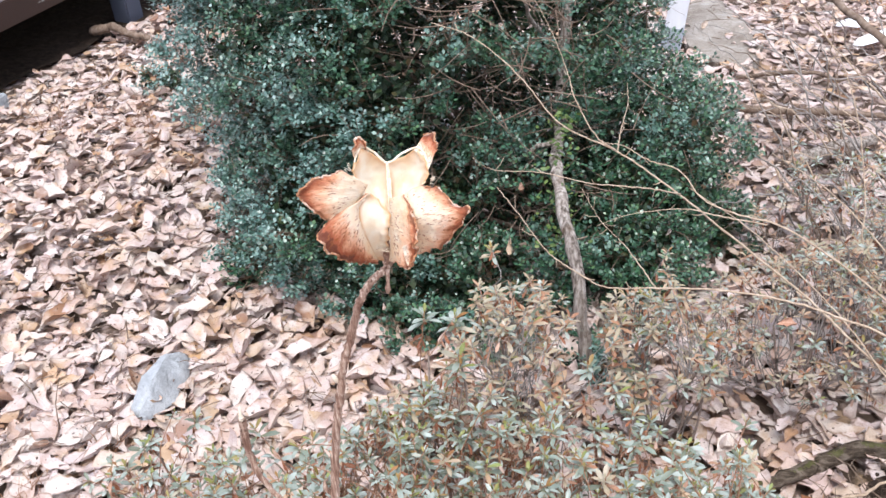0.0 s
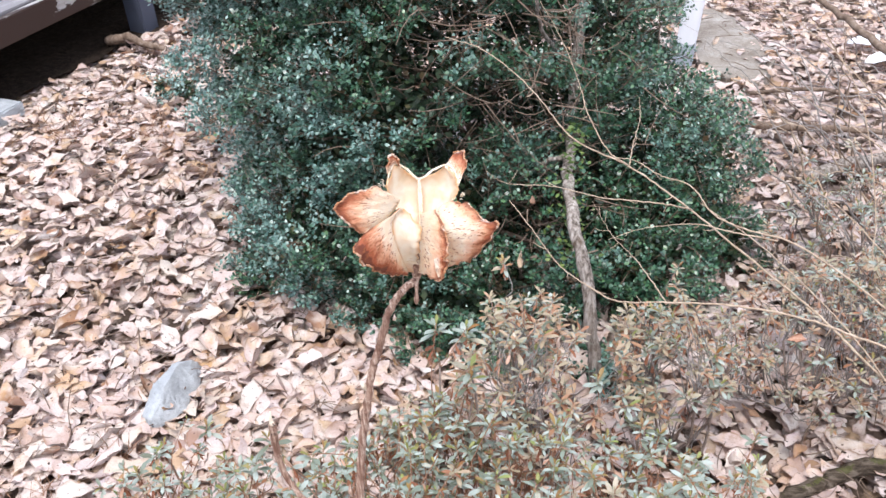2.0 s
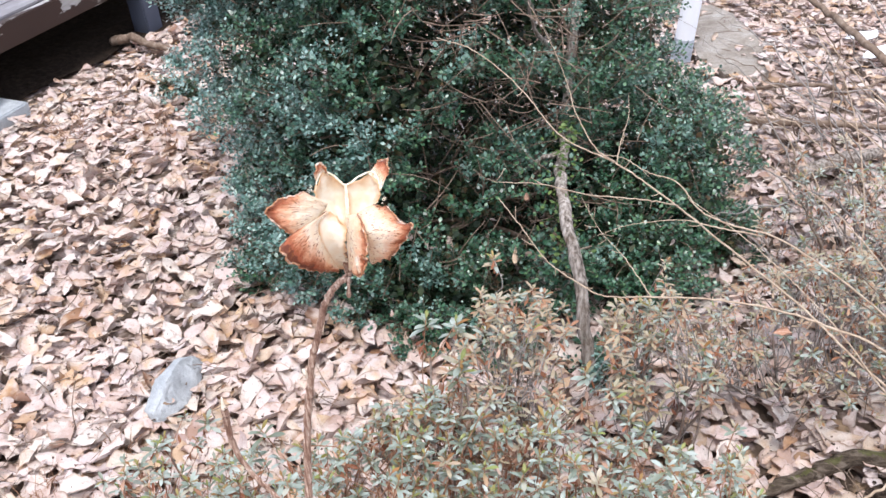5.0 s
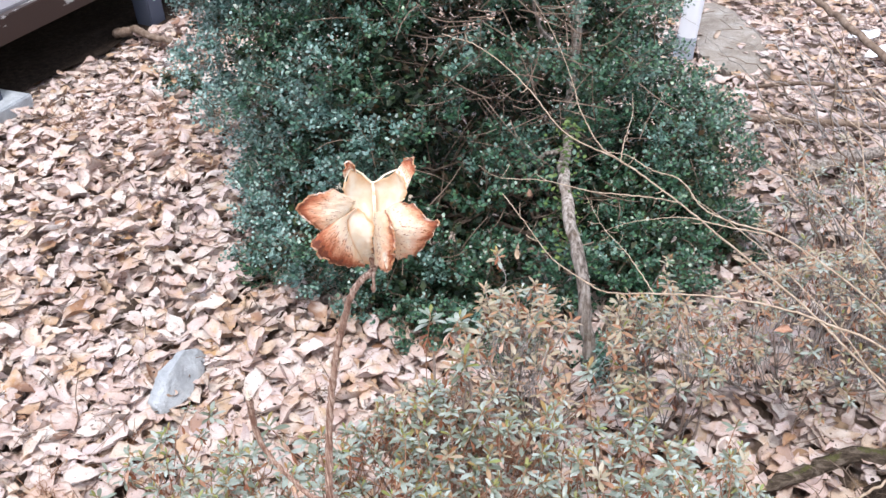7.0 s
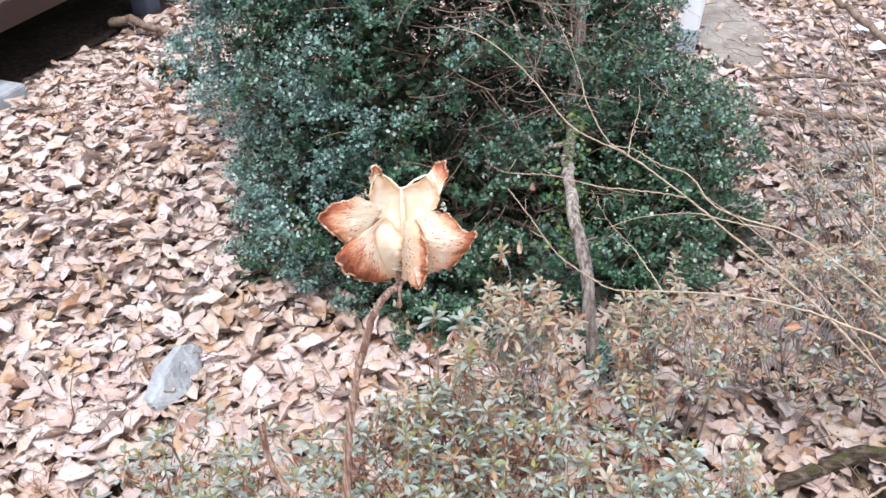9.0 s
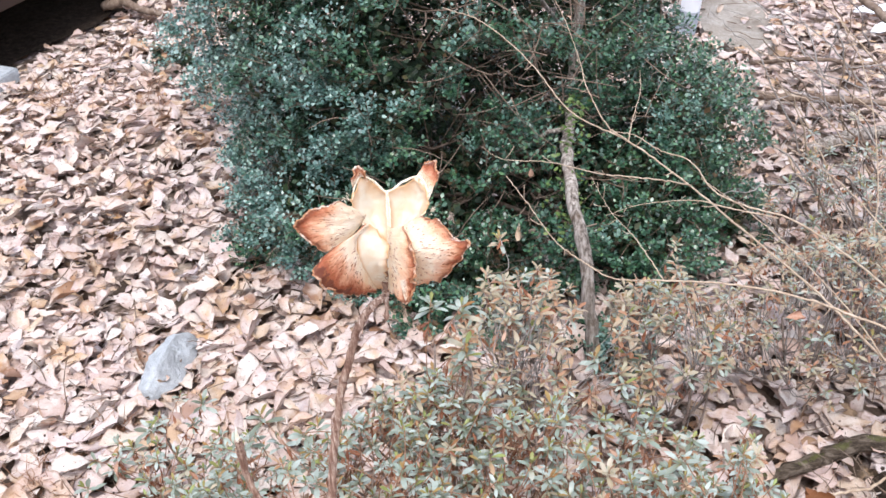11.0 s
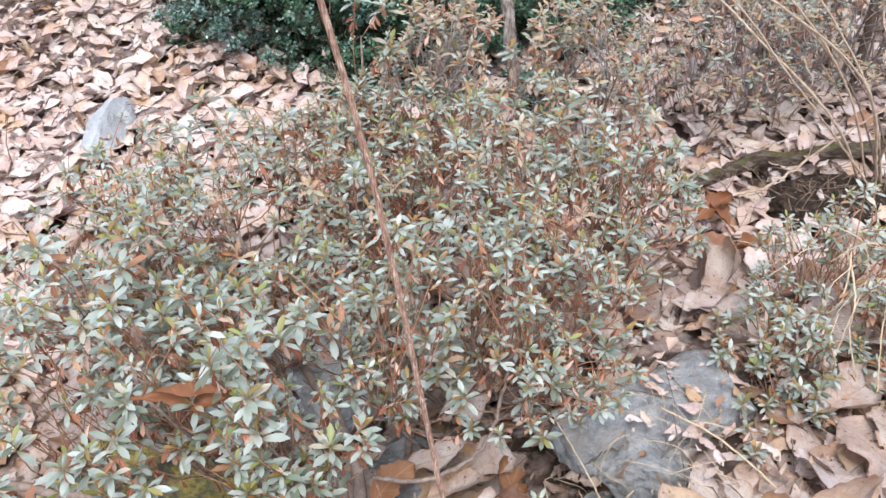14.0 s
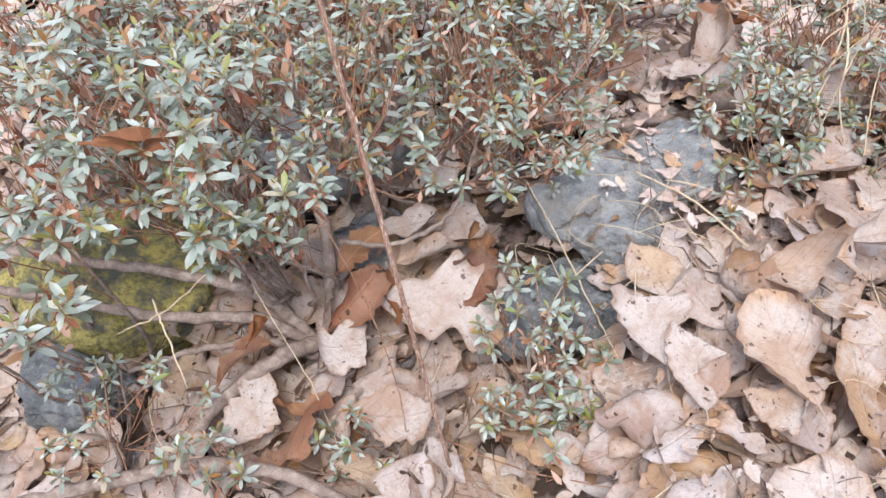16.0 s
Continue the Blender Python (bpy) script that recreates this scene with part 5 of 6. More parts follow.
caught_leaf((0.45, 0.885, 0.055), 0.07, (10, -12, 30), 60, M_RUST, "rust-brown leaf lying on paler leaves")
caught_leaf((0.5, 0.87, 0.05), 0.08, (17, -6, 110), 61, M_RUST, "rust-brown leaf lying on paler leaves")
caught_leaf((0.545, 0.845, 0.055), 0.065, (24, 0, 210), 62, M_RUST, "rust-brown leaf lying on paler leaves")
caught_leaf((0.47, 0.845, 0.05), 0.06, (31, 6, 160), 63, M_RUST, "rust-brown leaf lying on paler leaves")
caught_leaf((0.64, 0.67, 0.075), 0.075, (38, 12, 20), 64, M_RUST, "rust-brown leaf lying on paler leaves")
caught_leaf((0.6, 0.74, 0.06), 0.06, (45, 18, 290), 65, M_RUST, "rust-brown leaf lying on paler leaves")

M_DARKLEAF = green_leaf("dark_dead_leaf", [(0.0, (0.15, 0.065, 0.032)), (0.5, (0.27, 0.13, 0.065)), (1.0, (0.40, 0.24, 0.14))], 0.6, 0.25, 0.12)
caught_leaf((-0.010, 0.369, 0.09), 0.070, (15, -20, 40), 80, M_DARKLEAF, "dark brown curled leaf lying among paler leaves")
caught_leaf((0.155, 0.352, 0.09), 0.078, (26, -11, 107), 81, M_DARKLEAF, "dark brown curled leaf lying among paler leaves")
caught_leaf((-0.043, 0.221, 0.05), 0.086, (37, -2, 174), 82, M_DARKLEAF, "dark brown curled leaf lying among paler leaves")
caught_leaf((0.194, 0.585, 0.12), 0.070, (48, 7, 241), 83, M_DARKLEAF, "dark brown curled leaf lying among paler leaves")
caught_leaf((0.478, 0.321, 0.13), 0.078, (59, 16, 308), 84, M_DARKLEAF, "dark brown curled leaf lying among paler leaves")
caught_leaf((-0.021, 0.194, 0.05), 0.086, (70, 25, 375), 85, M_DARKLEAF, "dark brown curled leaf lying among paler leaves")
caught_leaf((0.342, 0.176, 0.09), 0.070, (81, 34, 442), 86, M_DARKLEAF, "dark brown curled leaf lying among paler leaves")


def twig_tuft(at, n, size, seed, label):
    """A tuft of fine dead shoots."""
    tuft = thing("dead_shrub", label, "shrub", at=at)
    r = np.random.default_rng(seed)
    for k in range(n):
        d = np.array([r.normal(0, 0.6), r.normal(0, 0.6), 1.0])
        d *= size * r.uniform(0.6, 1.1) / np.linalg.norm(d)
        mid = d * 0.5 + r.normal(0, size * 0.12, 3)
        bits = [tube([np.zeros(3), mid, d], [0.0012, 0.0009, 0.0004], 8, 4, 0.0015, 0, k)]
        for j in range(4):
            s = r.uniform(0.3, 0.9)
            p = mid * s
            bits.append(tube([p, p + r.normal(0, size * 0.14, 3), p + r.normal(0, size * 0.25, 3) + [0, 0, size * 0.1]], [0.0007, 0.0003], 5, 4))
        v, f = join(bits)
        me = mesh_of("shoot", v, f)
        me.materials.append(M_TWIGRED)
        put_part("shoot", me, tuft)


twig_tuft((-0.70, 0.95, 0.0), 16, 0.10, 1, "tuft of fine reddish dead shoots in leaves")
twig_tuft((-0.62, 1.06, 0.0), 10, 0.08, 2, "tuft of fine brown dead shoots in leaves")
twig_tuft((-1.22, 2.26, 0.0), 7, 0.17, 4, "sparse reddish dead shoots standing in leaves")
twig_tuft((-0.97, 2.25, 0.0), 6, 0.18, 5, "sparse pale dead shoots standing in leaves")
twig_tuft((-0.50, 0.80, 0.0), 12, 0.09, 3, "tuft of fine reddish dead shoots in leaves")


# ---- dried lily with its open seed pod ----
def pod_material(name, inner, rust=0.0):
    n = Nodes(name, 0.5 if not inner else 0.38, 0.35)
    u, v = n.uv()

    def fibre(along, across, detail=3, rough=0.6):
        """Noise drawn out from the root of a lobe to its outer edge."""
        return n.noise(1.0, detail, rough, 0.15, "UV", (along, across, 1))

    if inner:
        c = n.ramp(n.noise(180, 4, 0.6), [(0.3, (0.92, 0.81, 0.64)), (0.5, (0.95, 0.89, 0.77)), (0.75, (0.96, 0.93, 0.85))])
        c = n.mix(c, (0.62, 0.34, 0.15), n.ramp(n.noise(520, 4, 0.7), [(0.66, (0,)), (0.78, (0.45,))]))
        # ochre border, widest along the mouth of the chamber
        near = n.math("MINIMUM", n.math("MINIMUM", n.math("MULTIPLY", u, 1.3), n.math("SUBTRACT", 1.0, u)), n.math("MINIMUM", n.math("MULTIPLY", v, 0.75), n.math("SUBTRACT", 1.0, v)))
        near = n.math("ADD", near, n.math("MULTIPLY", n.math("SUBTRACT", n.noise(240, 4), 0.5), 0.14))
        c = n.mix((0.76, 0.46, 0.20), c, n.ramp(near, [(0.0, (0.15,)), (0.08, (0.65,)), (0.17, (1,))]))
        return n.done(c, n.noise(500, 4, stretch=(1, 0.4, 1)), 0.2, 0.0005, thin=0.42)
    c = n.ramp(n.noise(200, 5, 0.65), [(0.3, (0.95, 0.74, 0.52)), (0.5, (0.97, 0.84, 0.66)), (0.72, (0.98, 0.92, 0.80))])
    # weathering creeps in from the torn outer edge, along the fibres
    arch = n.math("SINE", n.math("MULTIPLY", v, 3.1416))
    edge = n.math("MULTIPLY", u, n.math("ADD", 0.70, n.math("MULTIPLY", arch, 0.30)))
    edge = n.math("ADD", edge, n.math("MULTIPLY", n.math("SUBTRACT", fibre(2.2, 13.0, 5, 0.7), 0.5), 0.65))
    edge = n.math("ADD", edge, n.math("MULTIPLY", n.math("SUBTRACT", n.noise(150, 4, 0.6), 0.5), 0.6))
    edge = n.math("ADD", edge, rust - 0.05)
    c = n.mix(c, (0.80, 0.32, 0.12), n.ramp(edge, [(0.34, (0,)), (0.62, (0.6,)), (0.90, (0.9,))]))
    c = n.mix(c, (0.40, 0.090, 0.040), n.ramp(edge, [(0.60, (0,)), (0.88, (0.85,))]))
    c = n.mix(c, (0.17, 0.05, 0.03), n.ramp(edge, [(0.95, (0,)), (1.20, (0.8,))]))
    # short dark dashes along the fibres
    dash = n.math("MULTIPLY", fibre(9.0, 46.0, 2, 0.5), n.ramp(n.noise(170, 3), [(0.38, (0.78,)), (0.62, (1.0,))]))
    c = n.mix(c, (0.36, 0.12, 0.045), n.ramp(dash, [(0.53, (0,)), (0.60, (0.9,))]))
    # dark lip, then cream highlights painted along parts of the rim
    lip = n.math("ADD", u, n.math("MULTIPLY", n.math("SUBTRACT", n.noise(420, 4, 0.7), 0.5), 0.20))
    c = n.mix(c, (0.22, 0.07, 0.035), n.ramp(lip, [(0.87, (0,)), (0.96, (0.7,))]))
    c = n.mix(c, (0.95, 0.88, 0.78), n.ramp(n.math("MULTIPLY", lip, n.noise(90, 3)), [(0.60, (0,)), (0.66, (0.8,))]))
    wrinkle = n.math("ADD", n.math("MULTIPLY", fibre(3.0, 24.0, 4, 0.7), 2.0), n.noise(1800, 3, 0.7))
    return n.done(c, wrinkle, 0.5, 0.0007, thin=0.30)


M_PODOUT, M_PODIN = pod_material("pod_outer_skin", False), pod_material("pod_inner_skin", True)
M_PODRUST = pod_material("pod_weathered_skin", False, 0.20)


def lily_stem():
    n = Nodes("dry_lily_stem", 0.6, 0.3)
    c = n.ramp(n.noise(1300, 5, 0.65, 0.3, stretch=(1, 1, 0.06)), [(0.34, (0.145, 0.075, 0.052)), (0.46, (0.29, 0.17, 0.12)), (0.56, (0.44, 0.30, 0.225)), (0.68, (0.78, 0.64, 0.53))])
    c = n.mix(c, (0.13, 0.052, 0.032), n.ramp(n.noise(90, 4, 0.6), [(0.50, (0,)), (0.68, (0.6,))]))
    return n.done(c, n.noise(1500, 5, 0.7, stretch=(1, 1, 0.05)), 0.7, 0.0006)


M_LILYSTEM = lily_stem()
M_RIM = bark("pod_rim", (0.74, 0.50, 0.28), (0.92, 0.80, 0.62), (0.97, 0.92, 0.84), 300)
# burnt brown edge; the palest stop paints in its highlights
M_BURNTGLINT = bark("pod_burnt_glint_edge", (0.16, 0.05, 0.025), (0.48, 0.23, 0.12), (0.95, 0.88, 0.78), 260)
M_FIBRE = bark("pod_fibre", (0.7, 0.56, 0.4), (0.85, 0.75, 0.6), (0.95, 0.9, 0.8), 200)

# Lobes of the pod, in millimetres: name, root edge, outer edge, bulge
LOBES = []
LOBES.append(("locule", [(-1.1, 7.2, -13.0), (-0.7, 1.4, -14.0), (-0.4, -5.7, -14.0)], [(-7.1, 10.8, -9.0), (-9.1, 5.0, -7.0), (-8.1, 0.8, -9.0), (-5.2, -1.9, -11.0)], -6.5, True))
LOBES.append(("tip", [(-5.5, 9.5, -10.0), (-7.1, 10.8, -9.2), (-9.0, 8.0, -8.0)], [(-6.0, 10.7, -9.0), (-7.5, 12.4, -7.0), (-9.2, 10.3, -5.0)], 0.6, False))
LOBES.append(("locule", [(-1.1, 7.2, -13.0), (-0.6, 1.4, -14.0), (-0.4, -5.7, -14.0)], [(6.3, 10.9, -13.0), (9.1, 5.6, -10.0), (7.5, 1.1, -10.0), (2.0, -2.0, -10.0)], -6.5, True))
LOBES.append(("tip", [(5.6, 10.4, -13.0), (7.8, 8.0, -12.0), (9.2, 5.2, -10.0)], [(7.8, 14.0, -16.0), (10.3, 14.8, -17.0), (11.5, 10.9, -13.0)], 1.0, False))
LOBES.append(("wing", [(-5.7, 1.6, -9.0), (-7.1, -1.1, -9.0), (-10.8, -5.7, -7.0)], [(-11.2, 4.3, -3.0), (-17.0, 2.6, 0.0), (-20.9, -1.4, 1.5), (-17.7, -5.4, -1.0), (-14.4, -7.7, -4.0)], 2.0, False))
LOBES.append(("wing", [(-4.8, -0.8, -6.0), (-7.3, -4.6, -2.0), (-6.5, -10.2, -5.0), (-4.1, -17.2, -22.0)], [(-5.7, -1.1, -6.0), (-15.0, -10.2, 9.0), (-14.1, -13.5, 10.0), (-11.2, -16.4, 4.0), (-7.2, -17.9, -10.0), (-4.2, -17.5, -23.0)], 2.5, False))
LOBES.append(("locule", [(-4.9, -0.8, -7.0), (-7.4, -4.5, -3.0), (-6.6, -10.1, -6.0), (-4.1, -17.2, -22.0)], [(-3.3, -2.0, -8.0), (-0.4, -6.5, -8.5), (-0.8, -11.4, -11.5), (-1.7, -17.5, -26.0)], -1.2, True))
LOBES.append(("wing", [(-0.3, -1.9, -11.0), (-0.5, -8.6, -13.0), (-1.4, -17.5, -25.0)], [(3.6, -1.2, -6.0), (5.7, -6.3, 0.0), (6.8, -10.3, 1.0), (6.1, -15.6, 1.0), (4.4, -18.8, 1.0), (1.2, -17.6, -10.0)], 2.0, False))
LOBES.append(("tip", [(3.4, -13.7, 1.7), (3.9, -16.3, 1.7), (4.7, -18.5, 1.2)], [(5.8, -13.0, 3.2), (6.7, -14.9, 1.6), (4.9, -18.7, 1.2)], 0.6, False))
LOBES.append(("wing", [(2.9, -1.3, -8.0), (6.2, -7.8, -2.0), (6.2, -15.1, -14.0)], [(7.5, 1.4, -7.0), (11.7, -0.1, -5.0), (15.9, -3.8, -2.0), (18.9, -5.2, 0.5), (16.7, -8.9, -1.0), (12.4, -13.7, -6.0), (6.6, -15.5, -15.0)], 2.5, False))
POD = Matrix(((0.995, 0.0203, 0.0977, 0.068), (0.069, 0.5678, -0.8203, 0.1978), (-0.0722, 0.8229, 0.5635, 1.036), (0, 0, 0, 1)))


def sheet(root, outer, bulge, seed, nu=18, nv=40):
    """A curved lobe between its root and its torn outer edge."""
    a, b = smooth_line(root, nv), smooth_line(outer, nv)
    verts, uv = [], []
    for i in range(nu):
        u = i / (nu - 1)
        for j in range(nv):
            p = a[j] * (1 - u) + b[j] * u
            s = math.sin(math.pi * u) * (0.35 + 0.65 * math.sin(math.pi * (j + 0.5) / nv))
            p = p + np.array([0, 0, bulge * s])
            q = Vector(p * 0.22 + seed)
            ruffle = 0.9 * u * u
            p = p + ruffle * np.array([noise.noise(q * 2.6), noise.noise(q * 2.6 + Vector((9, 0, 0))), 1.2 * noise.noise(q * 1.9 + Vector((0, 9, 0)))])
            p = p + np.array([0, 0, 0.35 * noise.noise(q * 4.0) + 0.15 * noise.noise(q * 9.0)])
            if i == nu - 1:
                p = p + 0.28 * np.array([noise.noise(q * 14.0), noise.noise(q * 14.0 + Vector((3, 0, 0))), 0.5])
            verts.append(p / 1000)
            uv.append((u, j / (nv - 1)))
    faces = [(i * nv + j, (i + 1) * nv + j, (i + 1) * nv + j + 1, i * nv + j + 1) for i in range(nu - 1) for j in range(nv - 1)]
    return np.array(verts), np.array(faces), np.array(uv)


def lily():
    at = (0.125, 0.149, 0.0)
    stalk = thing("dried_lily", "dried brown lily stalk with one open seed pod", "dried flower", at=at)
    line = [(0.125, 0.149, -0.01), (0.106, 0.160, 0.25), (0.086, 0.178, 0.50), (0.070, 0.192, 0.68), (0.054, 0.200, 0.795), (0.041, 0.203, 0.863), (0.036, 0.205, 0.900),
            (0.0372, 0.206, 0.917), (0.041, 0.206, 0.943), (0.045, 0.206, 0.962), (0.048, 0.206, 0.975), (0.052, 0.2065, 0.987), (0.055, 0.207, 0.996), (0.059, 0.2085, 1.0015), (0.0625, 0.211, 1.0035), (0.064, 0.2135, 1.007)]
    v, f = tube(line, [0.0022, 0.0020, 0.0018, 0.00155, 0.00135, 0.0012, 0.00112, 0.00105, 0.00105], 190, 12, 0.00013, 0.03, 6)
    me = mesh_of("stem", local(v, at), f)
    me.materials.append(M_LILYSTEM)
    stem = put_part("stem", me, stalk, "dry brown stem with lengthwise ridges")
    v, f = tube([(0.0365, 0.2055, 0.899), (0.029, 0.204, 0.905), (0.022, 0.204, 0.916), (0.016, 0.204, 0.928), (0.014, 0.204, 0.940), (0.0145, 0.204, 0.952), (0.0147, 0.204, 0.9545)], [0.0015, 0.0010, 0.0009, 0.0009, 0.0011, 0.0014, 0.0009], 40, 10, 0.0001, 0.03, 8)
    me = mesh_of("side_stem", local(v, at), f)
    me.materials.append(M_LILYSTEM)
    side = put_part("side_stem", me, stalk, "broken side stem without a pod")
    v, f = tube([(0.0146, 0.204, 0.954), (0.0144, 0.204, 0.956), (0.0147, 0.2042, 0.959)], [0.0010, 0.0006, 0.0003], 6, 6)
    me = mesh_of("withered_tip", local(v, at), f)
    me.materials.append(M_FIBRE)
    put_part("withered_tip", me, side, "pale withered tip")
    for k, pts in enumerate(([(0.0628, 0.2100, 1.0035), (0.0628, 0.2085, 1.0005), (0.0626, 0.2082, 0.9985), (0.0625, 0.2080, 0.9972)], [(0.0462, 0.206, 0.9655), (0.0448, 0.2055, 0.968), (0.0442, 0.205, 0.9705)], [(0.0375, 0.206, 0.918), (0.0352, 0.2055, 0.9215), (0.0350, 0.2055, 0.9255)])):
        v, f = tube(pts, [0.0007, 0.0005, 0.0009, 0.0004], 10, 6)
        me = mesh_of("bract", local(v, at), f)
        me.materials.append(M_LILYSTEM if k != 1 else M_FIBRE)
        put_part("bract", me, stem, "small withered bract")
    inv = Matrix.Translation(-Vector(at))
    # cup at the base of the pod
    v, f = tube([(-2.0, -18.0, -28.5), (-1.6, -17.0, -26.5), (-1.2, -14.5, -22.0), (-0.8, -11.5, -18.0)], [1.2, 1.5, 2.2, 2.4], 12, 14, 0.05, 0.04, 2)
    me = mesh_of("seed_pod", v / 1000, f)
    me.materials.append(M_LILYSTEM)
    pod = put_part("seed_pod", me, stalk, "open papery seed pod, cream inside and rust-brown outside")
    pod.matrix_local = inv @ POD
    for k, (name, root, outer, bulge, inner) in enumerate(LOBES):
        v, f, uv = sheet(root, outer, bulge, k * 3.7)
        me = mesh_of(name, v, f, uv)
        me.materials.append(M_PODIN if inner else (M_PODRUST if k in (1, 3, 5, 8) else M_PODOUT))
        ob = put_part(name, me, pod, "smooth cream inner wall" if inner else "papery rust-speckled wall")
        mod = ob.modifiers.new("skin", "SOLIDIFY")
        mod.thickness, mod.offset = 0.00028, 0
        if not inner:
            v, f = tube(v[-40:], [0.00012, 0.00026, 0.0003, 0.00024, 0.0001], 80, 6, 0.00005, 0.25, k)
            me = mesh_of("curled_edge", v, f)
            me.materials.append(M_BURNTGLINT)
            put_part("curled_edge", me, ob, "dark curled edge with painted pale glints")
    # raised rims and the torn fibres along the seams
    rims = []
    rims.append(([(-8.9, 5.0, -7.0), (-8.4, 8.5, -7.6), (-7.1, 10.8, -9.0), (-4.2, 9.6, -11.2), (-1.1, 7.2, -12.7), (2.6, 9.6, -13.0), (6.3, 11.0, -13.0), (8.4, 9.0, -12.0), (9.2, 5.6, -10.0)], 0.42))
    rims.append(([(-1.3, 7.0, -12.6), (-0.9, 1.4, -13.0), (-0.5, -5.7, -13.0)], 0.45))
    rims.append(([(-0.9, 7.0, -12.6), (-0.3, 1.4, -13.0), (-0.2, -5.7, -13.0)], 0.45))
    rims.append(([(-8.6, 1.4, -8.4), (-7.0, -0.6, -9.2), (-4.8, -2.2, -10.6), (-1.4, -5.0, -12.6)], 0.4))
    rims.append(([(8.6, 2.4, -9.6), (5.4, -0.6, -9.2), (2.6, -1.8, -9.6), (0.3, -5.0, -12.4)], 0.4))
    rims.append(([(-4.8, -0.8, -6.0), (-7.4, -4.6, -2.0), (-6.5, -10.2, -5.0), (-4.1, -17.2, -22.0)], 0.3))
    rims.append(([(-0.3, -1.9, -11.0), (-0.5, -8.6, -13.0), (-1.4, -17.5, -25.0)], 0.35))
    rims.append(([(2.9, -1.3, -8.0), (6.2, -7.8, -2.0), (6.2, -15.1, -14.0)], 0.35))
    for pts, rad in rims:
        v, f = tube(pts, [rad * 0.45, rad * 0.7, rad * 0.7, rad * 0.4], 30, 6, 0.07, 0.10, 4)
        me = mesh_of("rim", v / 1000, f)
        me.materials.append(M_RIM)
        put_part("rim", me, pod, "pale papery rim")
    r = np.random.default_rng(14)
    hair = []
    for c, n in (((-9.3, 4.6, -7.0), 7), ((9.8, 2.6, -9.5), 9), ((-2.8, -14.0, -17.5), 8)):
        for i in range(n):
            a = np.array(c) + r.normal(0, 0.5, 3)
            if c[1] < -5:
                hair.append(tube([a + [-2.2, 0.3, 0.4], a + [0, -0.2, 1.4], a + [2.0, 0.3 + r.normal(0, 0.4), 0.4]], [0.07, 0.09, 0.06], 8, 4))
            else:
                d = np.array([math.copysign(1, c[0]) * r.uniform(0.2, 1.3), r.uniform(0.2, 1.6), r.uniform(0, 1)])
                hair.append(tube([a, a + d * 0.6 + r.normal(0, 0.3, 3), a + d * 0.9 + [0, -0.6, 0]], [0.08, 0.07, 0.04], 8, 4))
    v, f = join(hair)
    me = mesh_of("fibres", v / 1000, f)
    me.materials.append(M_FIBRE)
    put_part("fibres", me, pod, "fine torn fibres", "stuff")


lily()


# ---- fallen leaves, nearest ones one by one ----
def leaf_variants(n, stations, seed, cols=5, flat=1.0):
    return [oak_leaf(stations, cols, seed * 31 + k, flat, stations > 12, 0.4 if stations > 12 else 0.0) for k in range(n)]


def litter(name, count, area, size, seed, lift=0.03, label="", avoid=None, tilt=0.165, level=None, material=None):
    """A bed of fallen leaves, as one body."""
    shapes = leaf_variants(12, 4, seed, 3, 1.0) if area[3] > 5 else leaf_variants(30, 7, seed, 4, 1.25) if area[3] > 2 else leaf_variants(20, 6, seed, 3) if size[1] < 0.03 else leaf_variants(26, 9, seed, 5, 1.1)
    r = np.random.default_rng(seed)
    x = r.uniform(area[0], area[1], count)
    y = r.uniform(area[2], area[3], count)
    if avoid:
        keep = np.array([not avoid(a, b) for a, b in zip(x, y)])
        x, y = x[keep], y[keep]
    n = len(x)
    h = np.array([height(a, b) if level is None else level for a, b in zip(x, y)])
    z = h + r.uniform(0.002, lift, n)
    sc = r.uniform(size[0], size[1], n) * np.where(r.random(n) < 0.28, 0.45, 1)
    flip = np.where(r.random(n) < 0.4, math.pi, 0.0)
    steep = np.where(r.random(n) < 0.07, 2.2, 1.0)
    m = euler_mats(np.stack([x, y, z], 1), r.normal(0, tilt, n) * steep + flip, r.normal(0, tilt * 0.8, n) * steep, r.uniform(0, 6.283, n), sc)
    which = r.integers(0, len(shapes), n)
    v, f, uv = gather([scatter(s, m[which == k]) for k, s in enumerate(shapes) if (which == k).any()])
    me = mesh_of(name, v, f, uv)
    me.materials.append(material or M_LITTER)
    return tagged(new(name, me), label, "leaf litter", kind="stuff")


def on_slab(x, y):
    return 0.59 < x < 0.76 and 2.59 < y < 3.10 and rnd.random() < 0.84


def on_rock(x, y, wide=1.0):
    return any(((x - a) / c) ** 2 + ((y - b) / d) ** 2 < wide for a, b, c, d in ((0.33, 0.48, 0.11, 0.10), (0.30, 0.405, 0.095, 0.06), (0.235, 0.325, 0.065, 0.075), (-0.30, 0.25, 0.07, 0.04), (-0.05, 0.52, 0.11, 0.07)))


def under_deck(x, y):
    return (x < -1.49 + 0.348 * (y - 2.46) - 0.22 * max(0.0, 0.40 - (y - 2.494)) and y > 1.2) or (abs(x + 1.58) < 0.10 and abs(y - 2.435) < 0.10)


def under_bush(x, y):
    return ((x + 0.03) / 0.36) ** 2 + ((y - 1.95) / 0.42) ** 2 < 1


